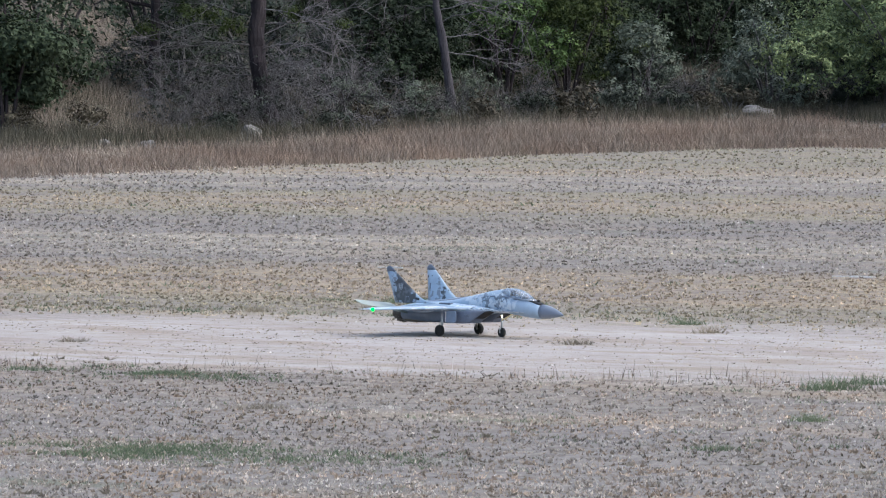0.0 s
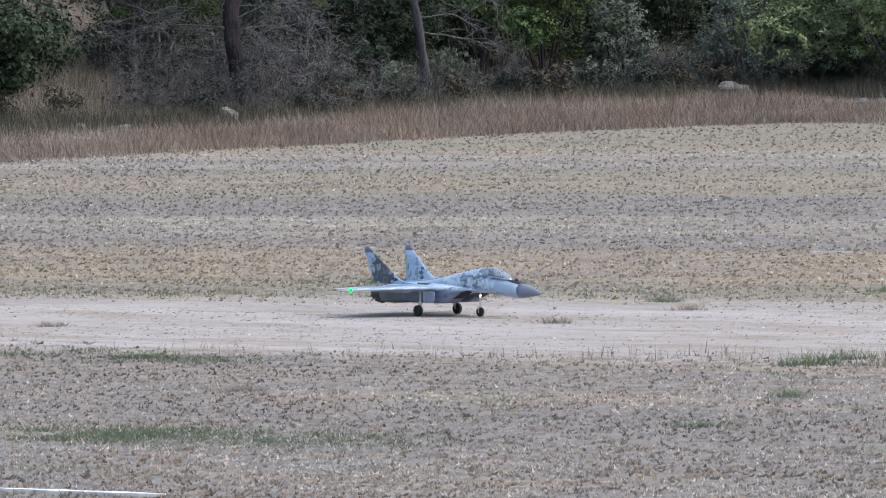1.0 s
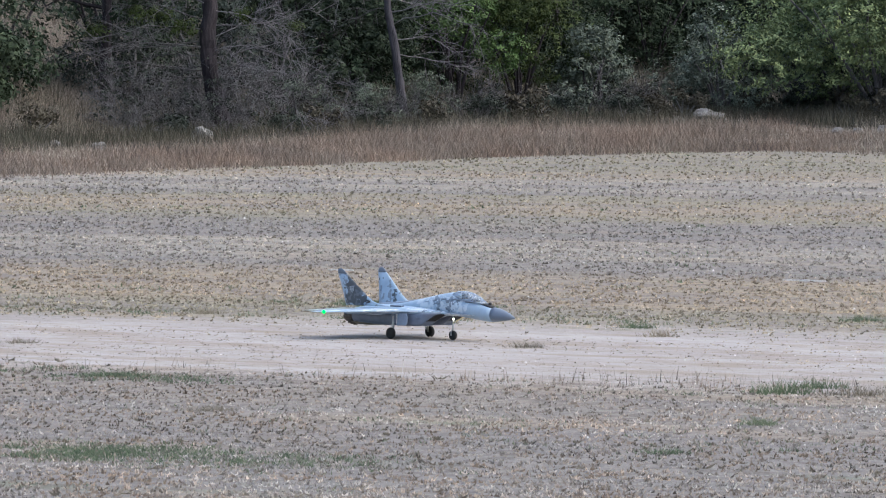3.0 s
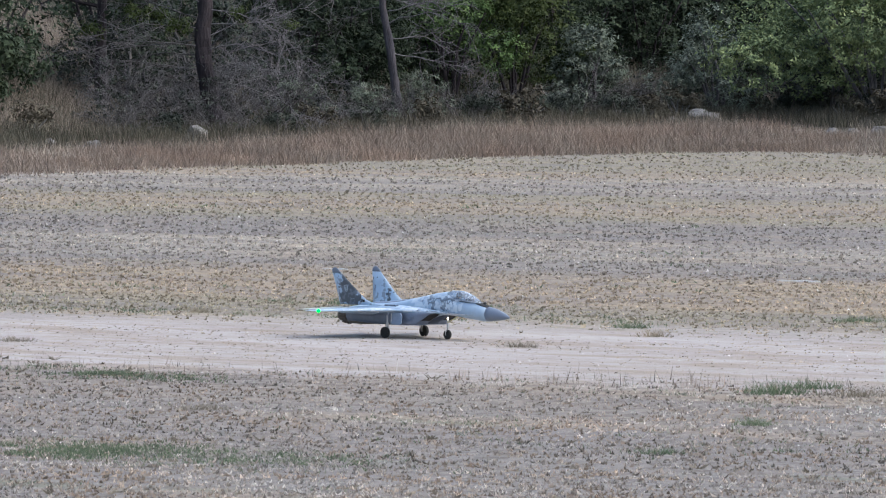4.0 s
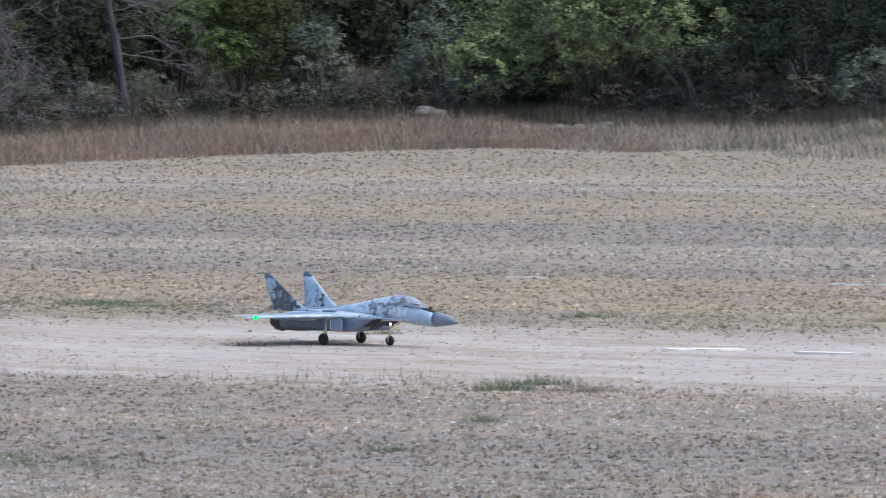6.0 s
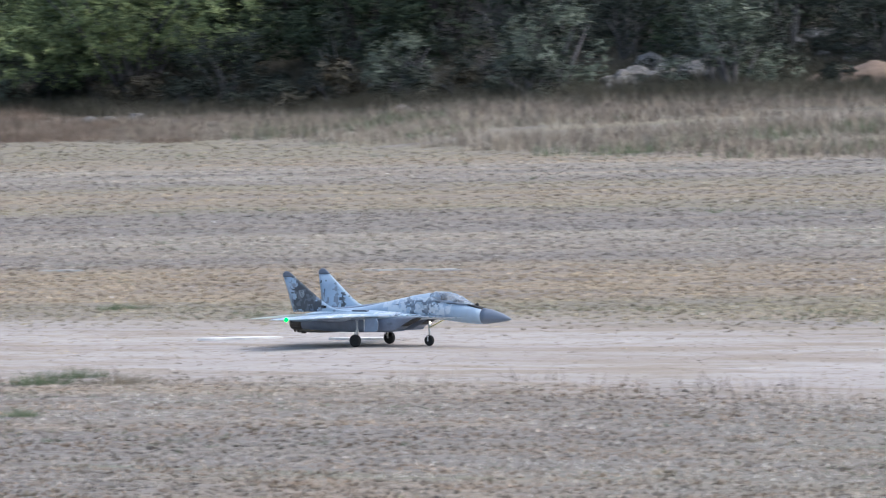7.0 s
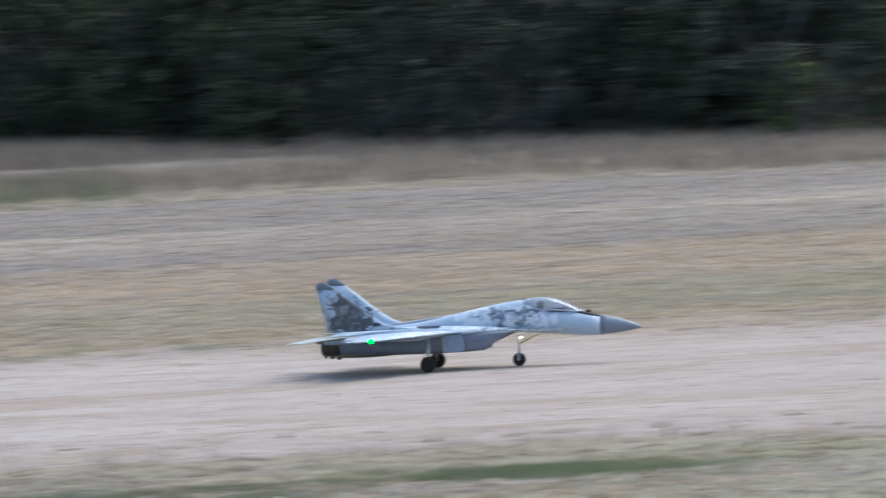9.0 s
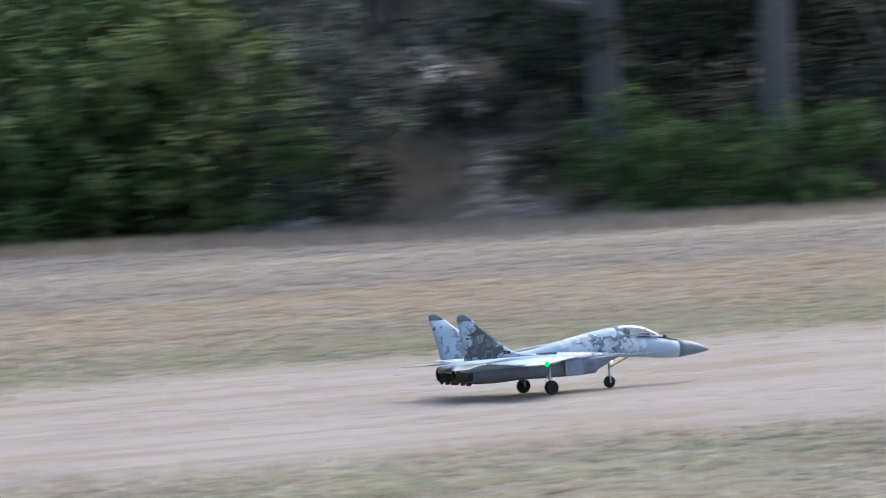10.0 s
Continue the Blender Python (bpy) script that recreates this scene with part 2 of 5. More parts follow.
def camo_material(name, kind):
    """Light blue-grey paint with squared camouflage blocks: kind body, fin_outer or plain."""
    n = Nodes(name, 0.38, spec=0.4)
    p = n.coords()
    snapped = n.snap(p, 0.0085)
    base = n.mix(n.noise(p, 7.0, 3), (0.365, 0.475, 0.60), (0.43, 0.545, 0.665))
    s = n.noise(snapped, 28.0 if kind == "body" else 20.0, 2, 0.6)
    s2 = n.noise(n.snap(p, 0.0065), 33.0, 1, 0.5)
    if kind == "body":
        sx, sy, sz = n.split(snapped)
        up = n.ramp(n.math("MULTIPLY", sz, 4.0), (0.62, 0.0), (0.70, 1.0))
        along = n.math("SUBTRACT", 1.0, n.math("MULTIPLY", n.math("ABSOLUTE", n.math("SUBTRACT", sx, 0.33)), 4.3), True)
        m = n.math("MULTIPLY", along, up)
        m = n.math("MULTIPLY", m, n.ramp(n.math("MULTIPLY", sz, 3.6), (0.86, 1.0), (0.95, 0.0)))
        fore = n.math("SUBTRACT", 1.0, n.math("MULTIPLY", n.math("ABSOLUTE", n.math("SUBTRACT", sx, 0.39)), 5.2), True)
        blocks = n.math("GREATER_THAN", n.math("ADD", s, n.math("MULTIPLY", n.math("MULTIPLY", fore, m), 0.20)), 0.635)
        blocks = n.math("MULTIPLY", blocks, n.math("GREATER_THAN", m, 0.05))
        pale = n.math("MULTIPLY", n.math("GREATER_THAN", s2, 0.47), n.math("GREATER_THAN", m, 0.02))
        col = n.mix(pale, base, (0.60, 0.68, 0.76))
        col = n.mix(blocks, col, n.mix(n.math("GREATER_THAN", s2, 0.5), (0.15, 0.19, 0.245), (0.25, 0.31, 0.385)))
    elif kind == "wing":
        sx, sy, sz = n.split(snapped)
        inner = n.math("SUBTRACT", 1.0, n.math("MULTIPLY", n.math("ABSOLUTE", sy), 3.2), True)
        pale = n.math("GREATER_THAN", n.math("ADD", s, n.math("MULTIPLY", inner, 0.16)), 0.56)
        col = n.mix(pale, base, (0.64, 0.69, 0.75))
        blocks = n.math("GREATER_THAN", s2, 0.66)
        col = n.mix(n.math("MULTIPLY", blocks, n.math("GREATER_THAN", inner, 0.3)), col, (0.24, 0.29, 0.35))
    else:
        centre = (-0.335, -0.152, 0.268) if kind == "fin_dark" else (-0.34, 0.15, 0.235)
        q = n.tree.nodes.new("ShaderNodeMapping")
        q.inputs["Scale"].default_value = (1.0, 0.1, 0.62 if kind == "fin_dark" else 1.0)
        n.put(q.inputs[0], snapped)
        c = (centre[0], centre[1] * 0.1, centre[2] * (0.62 if kind == "fin_dark" else 1.0))
        near = n.math("SUBTRACT", 1.0, n.math("MULTIPLY", n.dist(q.outputs[0], c), 8.0), True)
        k = 0.52 if kind == "fin_dark" else 0.10
        blocks = n.math("GREATER_THAN", n.math("ADD", s, n.math("MULTIPLY", near, k)), 0.68 if kind == "fin_dark" else 0.655)
        mid = n.math("GREATER_THAN", n.math("ADD", s2, n.math("MULTIPLY", near, 0.25)), 0.62 if kind == "fin_dark" else 0.74)
        col = n.mix(mid, base, (0.24, 0.28, 0.34))
        col = n.mix(blocks, col, n.mix(n.math("GREATER_THAN", s2, 0.56), (0.075, 0.088, 0.105), (0.14, 0.16, 0.19)))
    grime = n.noise(p, 22.0, 5, 0.7)
    col = n.mix(n.ramp(grime, (0.45, 0.0), (0.85, 0.25)), col, (0.2, 0.2, 0.2))
    return n.done(col, n.ramp(grime, (0.3, 0.32), (0.7, 0.5)))


def paint(name, color, rough=0.45, metal=0.0, vary=0.12):
    n = Nodes(name, rough, metal, 0.4)
    g = n.noise(n.coords(), 30.0, 5, 0.65)
    dark = tuple(c * (1 - vary) for c in color)
    light = tuple(min(1.0, c * (1 + vary)) for c in color)
    return n.done(n.mix(n.ramp(g, (0.3, 0.0), (0.7, 1.0)), dark, light), n.ramp(g, (0.3, max(0.05, rough - 0.08)), (0.7, min(1.0, rough + 0.12))))


def glow(name, color, strength):
    n = Nodes(name, 0.4)
    n.bsdf.inputs["Emission Color"].default_value = (*color, 1)
    n.bsdf.inputs["Emission Strength"].default_value = strength
    return n.done(color)


def glass_material():
    n = Nodes("canopy_glass", 0.05, spec=0.5)
    n.bsdf.inputs["Transmission Weight"].default_value = 0.82
    n.bsdf.inputs["IOR"].default_value = 1.45
    return n.done((0.82, 0.88, 0.95))


GROUND = ground_material()
STRAW = blade_material("straw_blades", ((0.0, (0.165, 0.14, 0.112)), (0.3, (0.27, 0.23, 0.182)), (0.6, (0.39, 0.335, 0.26)), (1.0, (0.58, 0.52, 0.42))), thin=True)
NEAR = blade_material("short_dry_blades", ((0.0, (0.09, 0.08, 0.07)), (0.22, (0.20, 0.18, 0.157)), (0.6, (0.42, 0.374, 0.325)), (1.0, (0.88, 0.83, 0.76))), thin=True)
HAY = blade_material("tall_hay_blades", ((0.0, (0.10, 0.08, 0.07)), (0.4, (0.20, 0.165, 0.135)), (0.75, (0.31, 0.255, 0.205)), (1.0, (0.52, 0.46, 0.37))))
ROUGH = blade_material("rough_grass_blades", ((0.0, (0.15, 0.125, 0.10)), (0.45, (0.28, 0.235, 0.195)), (0.8, (0.38, 0.33, 0.265)), (1.0, (0.48, 0.43, 0.34))))
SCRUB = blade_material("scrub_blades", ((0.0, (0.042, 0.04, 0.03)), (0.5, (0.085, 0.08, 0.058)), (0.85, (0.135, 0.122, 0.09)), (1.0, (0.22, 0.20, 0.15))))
GREEN = blade_material("green_blades", ((0.0, (0.07, 0.095, 0.06)), (0.5, (0.15, 0.19, 0.115)), (1.0, (0.27, 0.31, 0.20))), thin=True)
WEED_BROWN = blade_material("dry_weed_blades", ((0.0, (0.15, 0.13, 0.10)), (0.5, (0.25, 0.22, 0.17)), (1.0, (0.42, 0.36, 0.28))), thin=True)
LEAF_DARK = leaf_material("dark_leaves", (0.016, 0.022, 0.015), (0.032, 0.045, 0.027), (0.066, 0.090, 0.050))
LEAF_GREY = leaf_material("grey_green_leaves", (0.020, 0.025, 0.020), (0.042, 0.050, 0.040), (0.090, 0.102, 0.082))
LEAF_SAGE = leaf_material("sage_leaves", (0.062, 0.078, 0.060), (0.13, 0.152, 0.118), (0.25, 0.28, 0.215))
LEAF_OLIVE = leaf_material("olive_leaves", (0.055, 0.075, 0.028), (0.12, 0.155, 0.055), (0.23, 0.27, 0.10))
LEAF_FRESH = leaf_material("fresh_leaves", (0.032, 0.060, 0.021), (0.080, 0.132, 0.045), (0.17, 0.24, 0.085))
LEAF_LIME = leaf_material("yellow_green_leaves", (0.020, 0.030, 0.010), (0.044, 0.060, 0.019), (0.088, 0.110, 0.034))
LEAF_OAK = leaf_material("oak_leaves", (0.075, 0.105, 0.055), (0.17, 0.22, 0.105), (0.38, 0.43, 0.18))
BARK_TWIG = bark_material("grey_twig_bark", (0.09, 0.083, 0.088), (0.20, 0.19, 0.195))
BARK_MID = bark_material("grey_bark", (0.04, 0.036, 0.042), (0.11, 0.102, 0.112))
LEAF_DRY = leaf_material("dry_leaves", (0.045, 0.040, 0.030), (0.085, 0.075, 0.055), (0.14, 0.125, 0.09))
BARK = bark_material("dark_bark", (0.018, 0.015, 0.017), (0.062, 0.052, 0.056))
BARK_PALE = bark_material("pale_grey_bark", (0.09, 0.086, 0.085), (0.20, 0.19, 0.185))
ROCK = rock_material()
PEBBLE = blade_material("pale_grit", ((0.0, (0.30, 0.27, 0.24)), (0.6, (0.55, 0.51, 0.47)), (1.0, (0.78, 0.75, 0.71))))
CLOD = blade_material("earth_clods", ((0.0, (0.20, 0.165, 0.135)), (0.6, (0.34, 0.29, 0.25)), (1.0, (0.52, 0.47, 0.43))))
EARTH = paint("orange_earth", (0.23, 0.165, 0.125), 0.95, 0.0, 0.4)
PATH_EARTH = paint("stony_path_earth", (0.48, 0.45, 0.41), 0.95, 0.0, 0.4)
LIME = paint("white_lime", (0.74, 0.72, 0.69), 0.9, 0.0, 0.25)
CAMO_BODY = camo_material("camouflage_body", "body")
CAMO_WING = camo_material("camouflage_wing", "wing")
CAMO_FIN = camo_material("camouflage_fin_dark", "fin_dark")
CAMO_FIN_PORT = camo_material("camouflage_fin_light", "fin_light")
GREY_BLUE = paint("grey_blue_paint", (0.33, 0.38, 0.46), 0.42)
# blue-grey pod paint, made darker to hold the shade under the jet
UNDER_SHADED = paint("shaded_underside_paint", (0.18, 0.21, 0.275), 0.45)
RADOME = paint("radome_paint", (0.19, 0.225, 0.285), 0.38, 0.0, 0.06)
CAP = paint("fin_cap_paint", (0.15, 0.18, 0.23), 0.45, 0.0, 0.08)
BLACK = paint("matt_black", (0.018, 0.018, 0.02), 0.7)
RUBBER = paint("tyre_rubber", (0.025, 0.025, 0.024), 0.85)
RIM = paint("grey_green_rim", (0.36, 0.46, 0.40), 0.5, 0.1)
STEEL = paint("bright_strut", (0.55, 0.55, 0.56), 0.35, 0.8)
BURNT = paint("burnt_nozzle", (0.10, 0.085, 0.07), 0.45, 0.7, 0.3)
BRASS = paint("bronze_fairing", (0.20, 0.17, 0.13), 0.5, 0.3, 0.2)
PANEL = paint("pale_panel_paint", (0.21, 0.26, 0.35), 0.4)
STAB = paint("pale_stabiliser_paint", (0.44, 0.48, 0.43), 0.4, 0.0, 0.06)
TUB = paint("cockpit_grey", (0.15, 0.175, 0.21), 0.6)
MARK = paint("emblem_grey", (0.36, 0.40, 0.44), 0.5)
GLASS = glass_material()
GREEN_LAMP = glow("green_lamp", (0.0, 1.0, 0.035), 4.0)
WHITE_LAMP = glow("white_lamp", (1.0, 0.86, 0.6), 7.0)
# the warm light on the nose brace is put into this paint
BRACE_LIT = paint("amber_lit_brace", (0.75, 0.66, 0.35), 0.4, 0.2)


# ---- building helpers ----
def part(name, data, material, parent=None, label="", smooth=False):
    """One mesh object from a bmesh or a mesh, under a thing or part."""
    if isinstance(data, bmesh.types.BMesh):
        me = bpy.data.meshes.new(name)
        bmesh.ops.recalc_face_normals(data, faces=data.faces)
        data.to_mesh(me)
        data.free()
    else:
        me = data
    if material and not me.materials:
        me.materials.append(material)
    if smooth:
        for p in me.polygons:
            p.use_smooth = True
    ob = new(name, me)
    ob.parent = parent
    if label:
        tagged(ob, label)
    return ob


def mesh_np(name, verts, faces):
    """A mesh from arrays of corners and of faces with equal corner counts."""
    me = bpy.data.meshes.new(name)
    k = faces.shape[1]
    me.vertices.add(len(verts))
    me.vertices.foreach_set("co", np.asarray(verts, np.float32).ravel())
    me.loops.add(faces.size)
    me.loops.foreach_set("vertex_index", np.asarray(faces, np.int32).ravel())
    me.polygons.add(len(faces))
    me.polygons.foreach_set("loop_start", np.arange(0, faces.size, k, dtype=np.int32))
    me.update(calc_edges=True)
    return me


def loft(rings, cap=True):
    """A skin over rings with equal numbers of points."""
    bm = bmesh.new()
    vs = [[bm.verts.new(p) for p in ring] for ring in rings]
    for a, b in zip(vs, vs[1:]):
        for i in range(len(a)):
            j = (i + 1) % len(a)
            bm.faces.new((a[i], a[j], b[j], b[i]))
    if cap:
        bm.faces.new(vs[0][::-1])
        bm.faces.new(vs[-1])
    return bm


def oval(x, cy, zb, zt, hw, power=2.0, count=24):
    """An upright ring across the x axis: a rounded box for higher powers."""
    zc, hz = (zb + zt) / 2, (zt - zb) / 2
    ring = []
    for i in range(count):
        a = 2 * math.pi * i / count
        c, s = math.cos(a), math.sin(a)
        ring.append((x, cy + hw * math.copysign(abs(c) ** (2 / power), c), zc + hz * math.copysign(abs(s) ** (2 / power), s)))
    return ring


def tube(points, radii, sides=8):
    """A tapered tube along points."""
    rings = []
    for i, p in enumerate(points):
        a, b = Vector(points[max(0, i - 1)]), Vector(points[min(len(points) - 1, i + 1)])
        d = (b - a).normalized()
        u = d.cross(Vector((0.31, 0.94, 0.13))).normalized()
        v = d.cross(u)
        rings.append([Vector(p) + radii[i] * (math.cos(2 * math.pi * k / sides) * u + math.sin(2 * math.pi * k / sides) * v) for k in range(sides)])
    return loft(rings)


def add_bm(target, source):
    me = bpy.data.meshes.new("tmp")
    source.to_mesh(me)
    source.free()
    target.from_mesh(me)
    bpy.data.meshes.remove(me)


def lathe(profile, count=24):
    """A ring solid about the y axis from (radius, y) pairs."""
    return loft([[(r * math.cos(2 * math.pi * k / count), y, r * math.sin(2 * math.pi * k / count)) for k in range(count)] for r, y in profile])


def box(x0, x1, y0, y1, z0, z1, bevel=0.0):
    bm = bmesh.new()
    bmesh.ops.create_cube(bm, size=1.0)
    for v in bm.verts:
        v.co = Vector(((x0 + x1) / 2 + v.co.x * (x1 - x0), (y0 + y1) / 2 + v.co.y * (y1 - y0), (z0 + z1) / 2 + v.co.z * (z1 - z0)))
    if bevel:
        bmesh.ops.bevel(bm, geom=bm.edges[:], offset=bevel, segments=2, affect="EDGES")
    return bm


# ---- terrain ----
# azimuth from +y in degrees: range of the mown edge, range and height of the tree line
AZ = np.array([-52, -47.8, -44.7, -42.5, -40, -38, -35.7, -33, -29.4, -25, -20, -15, -12, -7, -2.8, 1, 6.6, 11, 15, 19, 23, 27, 32.0])
EDGE = np.array([90, 92.6, 105.8, 117, 125, 113, 94, 82, 74, 67, 60, 57, 57, 56, 54, 52.3, 55.5, 53.8, 52, 56.5, 54.5, 53.5, 53.0])
DEP = np.array([.0112, .0111, .0106, .0080, .0070, .0092, .0080, .0084, .0099, .0104, .0108, .0128, .0153, .0202, .0230, .0262, .0247, .0268, .0288, .0262, .0275, .0278, .0278])
GAP = np.array([16, 16, 16, 17, 17, 18, 24, 28, 34, 36, 36, 34, 30, 16, 11, 6, 6.5, 4.5, 3, 3.5, 3, 3, 3.0])
LINE = EDGE + GAP
RISE = 1.57 - LINE * DEP


def polar(x, y):
    return np.degrees(np.arctan2(x, y)), np.hypot(x, y)


def height(x, y):
    az, r = polar(x, y)
    e, l, z = np.interp(az, AZ, EDGE), np.interp(az, AZ, LINE), np.interp(az, AZ, RISE)
    front = np.clip((95 - np.abs(az)) / 25, 0, 1)
    f = np.clip((r - e) / (l - e), 0, 1)
    s = np.maximum(r - l, 0)
    hill = np.minimum(s * 0.20 * s / (s + 7), 9 + s * 0.03)
    return front * (z * f + hill)


def place(az, r):
    """A point of the ground from azimuth and range."""
    x, y = r * math.sin(radians(az)), r * math.cos(radians(az))
    return x, y, float(height(np.array([x]), np.array([y]))[0])


def terrain():
    xs = np.concatenate([[-3000, -1200, -500, -300, -200, -160], np.arange(-130, 70.1, 1.25), [85, 110, 150, 250, 500, 1200, 3000]])
    ys = np.concatenate([[-3000, -1000, -300, -100, -30, 0], np.arange(10, 160.1, 1.25), [175, 200, 250, 350, 600, 1200, 3000]])
    gx, gy = np.meshgrid(xs, ys)
    gz = height(gx, gy)
    az, r = polar(gx, gy)
    e, l = np.interp(az, AZ, EDGE), np.interp(az, AZ, LINE)
    front = np.clip((95 - np.abs(az)) / 25, 0, 1)
    zone = front * np.where(l - e > 9, np.clip(((r - e) / np.maximum(3.0, l - e) - 0.55) / 0.45, 0, 1), np.clip((r - l) / 1.5, 0, 1))
    zone = zone * (1 - .8 * np.clip(1.6 - np.abs(az + 46.95) / .45, 0, 1))
    nx, ny = len(xs), len(ys)
    idx = np.arange(nx * ny).reshape(ny, nx)
    faces = np.stack([idx[:-1, :-1], idx[:-1, 1:], idx[1:, 1:], idx[1:, :-1]], -1).reshape(-1, 4)
    me = mesh_np("ground", np.stack([gx, gy, gz], -1).reshape(-1, 3), faces)
    ca = me.color_attributes.new("zone", "FLOAT_COLOR", "POINT")
    ca.data.foreach_set("color", np.repeat(zone.reshape(-1, 1), 4, 1).astype(np.float32).ravel())
    ob = part("ground", me, GROUND, smooth=True)
    return tagged(ob, "dry mown field with a bare earth runway and a wooded rise", "ground", kind="structure")


terrain()
rng = np.random.default_rng(7)


def patchy(p, scale, keep, seed=1):
    """Keeps points where a wandering field is high, so that growth comes in patches."""
    g = np.random.default_rng(seed)
    f = np.zeros(len(p))
    for k in range(9):
        d, w = g.normal(0, 1, 2), g.uniform(0.6, 2.2)
        f += np.sin((p[:, 0] * d[0] * 0.6 + p[:, 1] * d[1] * 1.3) * w / scale + g.uniform(0, 6.3))
    return p[f / 3 + g.normal(0, 0.35, len(p)) > keep]


def blades(name, xy, tall, wide, per, spread, material, label, category, lean=0.35, parent=None, tufted=False):
    """Many grass blades, each a thin upright triangle, in tufts at the points xy; tufted ones spring from one root and share a tone."""
    m = len(xy) * per
    base = np.repeat(xy, per, 0) + rng.normal(0, spread, (m, 2))
    h = np.repeat(tall, per) * rng.uniform(0.45, 1.1, m) if np.ndim(tall) else tall * rng.uniform(0.45, 1.1, m)
    a = rng.uniform(0, math.pi, m)
    w = (np.repeat(wide, per) if np.ndim(wide) else wide) * rng.uniform(0.6, 1.3, m) / 2
    z = height(base[:, 0], base[:, 1]) - 0.004
    dx, dy = np.cos(a) * w, np.sin(a) * w
    tip = rng.normal(0, lean, (m, 2)) * h[:, None]
    v = np.empty((m, 3, 3), np.float32)
    v[:, 0] = np.stack([base[:, 0] - dx, base[:, 1] - dy, z], -1)
    v[:, 1] = np.stack([base[:, 0] + dx, base[:, 1] + dy, z], -1)
    v[:, 2] = np.stack([base[:, 0] + tip[:, 0], base[:, 1] + tip[:, 1], z + h], -1)
    f = np.arange(m * 3).reshape(-1, 3)
    if tufted:
        f[:, 0] = np.repeat(np.arange(len(xy)) * per * 3, per)
    me = mesh_np(name, v.reshape(-1, 3), f)
    ob = part(name, me, material, parent)
    if parent is None:
        tagged(ob, label, category, kind="stuff")
    return ob


# ---- the model jet; x forward, y to port, z up, origin on the ground under the main axle ----
def span_loft(stations, side, material, name, parent, label=""):
    """A lens-section surface from stations (y, leading x, trailing x, z, thickness)."""
    rings = []
    for y, le, te, z, th in stations:
        ring = []
        for k in range(9):
            u = k / 8
            ring.append((le + (te - le) * u, side * y, z + th * 0.5 * (4 * u * (1 - u)) ** 0.5 * (1 - 0.35 * u)))
        for k in range(7, 0, -1):
            u = k / 8
            ring.append((le + (te - le) * u, side * y, z - th * 0.5 * (4 * u * (1 - u)) ** 0.5 * (1 - 0.35 * u)))
        rings.append(ring)
    return part(name, loft(rings), material, parent, label, True)


def wheel(parent, name, x, y, r, w, label):
    pivot = part(name, lathe([(0.001, -w * 0.32), (r * 0.18, -w * 0.42), (r * 0.22, -w * 0.30), (r * 0.5, -w * 0.26), (r * 0.60, -w * 0.40),
                              (r * 0.60, w * 0.40), (r * 0.5, w * 0.26), (r * 0.22, w * 0.30), (r * 0.18, w * 0.42), (0.001, w * 0.32)]), RIM, parent, label)
    tyre = part("tyre", lathe([(r * 0.58, -w * 0.42), (r * 0.72, -w * 0.5), (r * 0.9, -w * 0.46), (r * 0.985, -w * 0.28), (r, 0),
                               (r * 0.985, w * 0.28), (r * 0.9, w * 0.46), (r * 0.72, w * 0.5), (r * 0.58, w * 0.42)], 28), RUBBER, pivot, "black rubber tyre", True)
    pivot.location = (x, y, r)
    return pivot


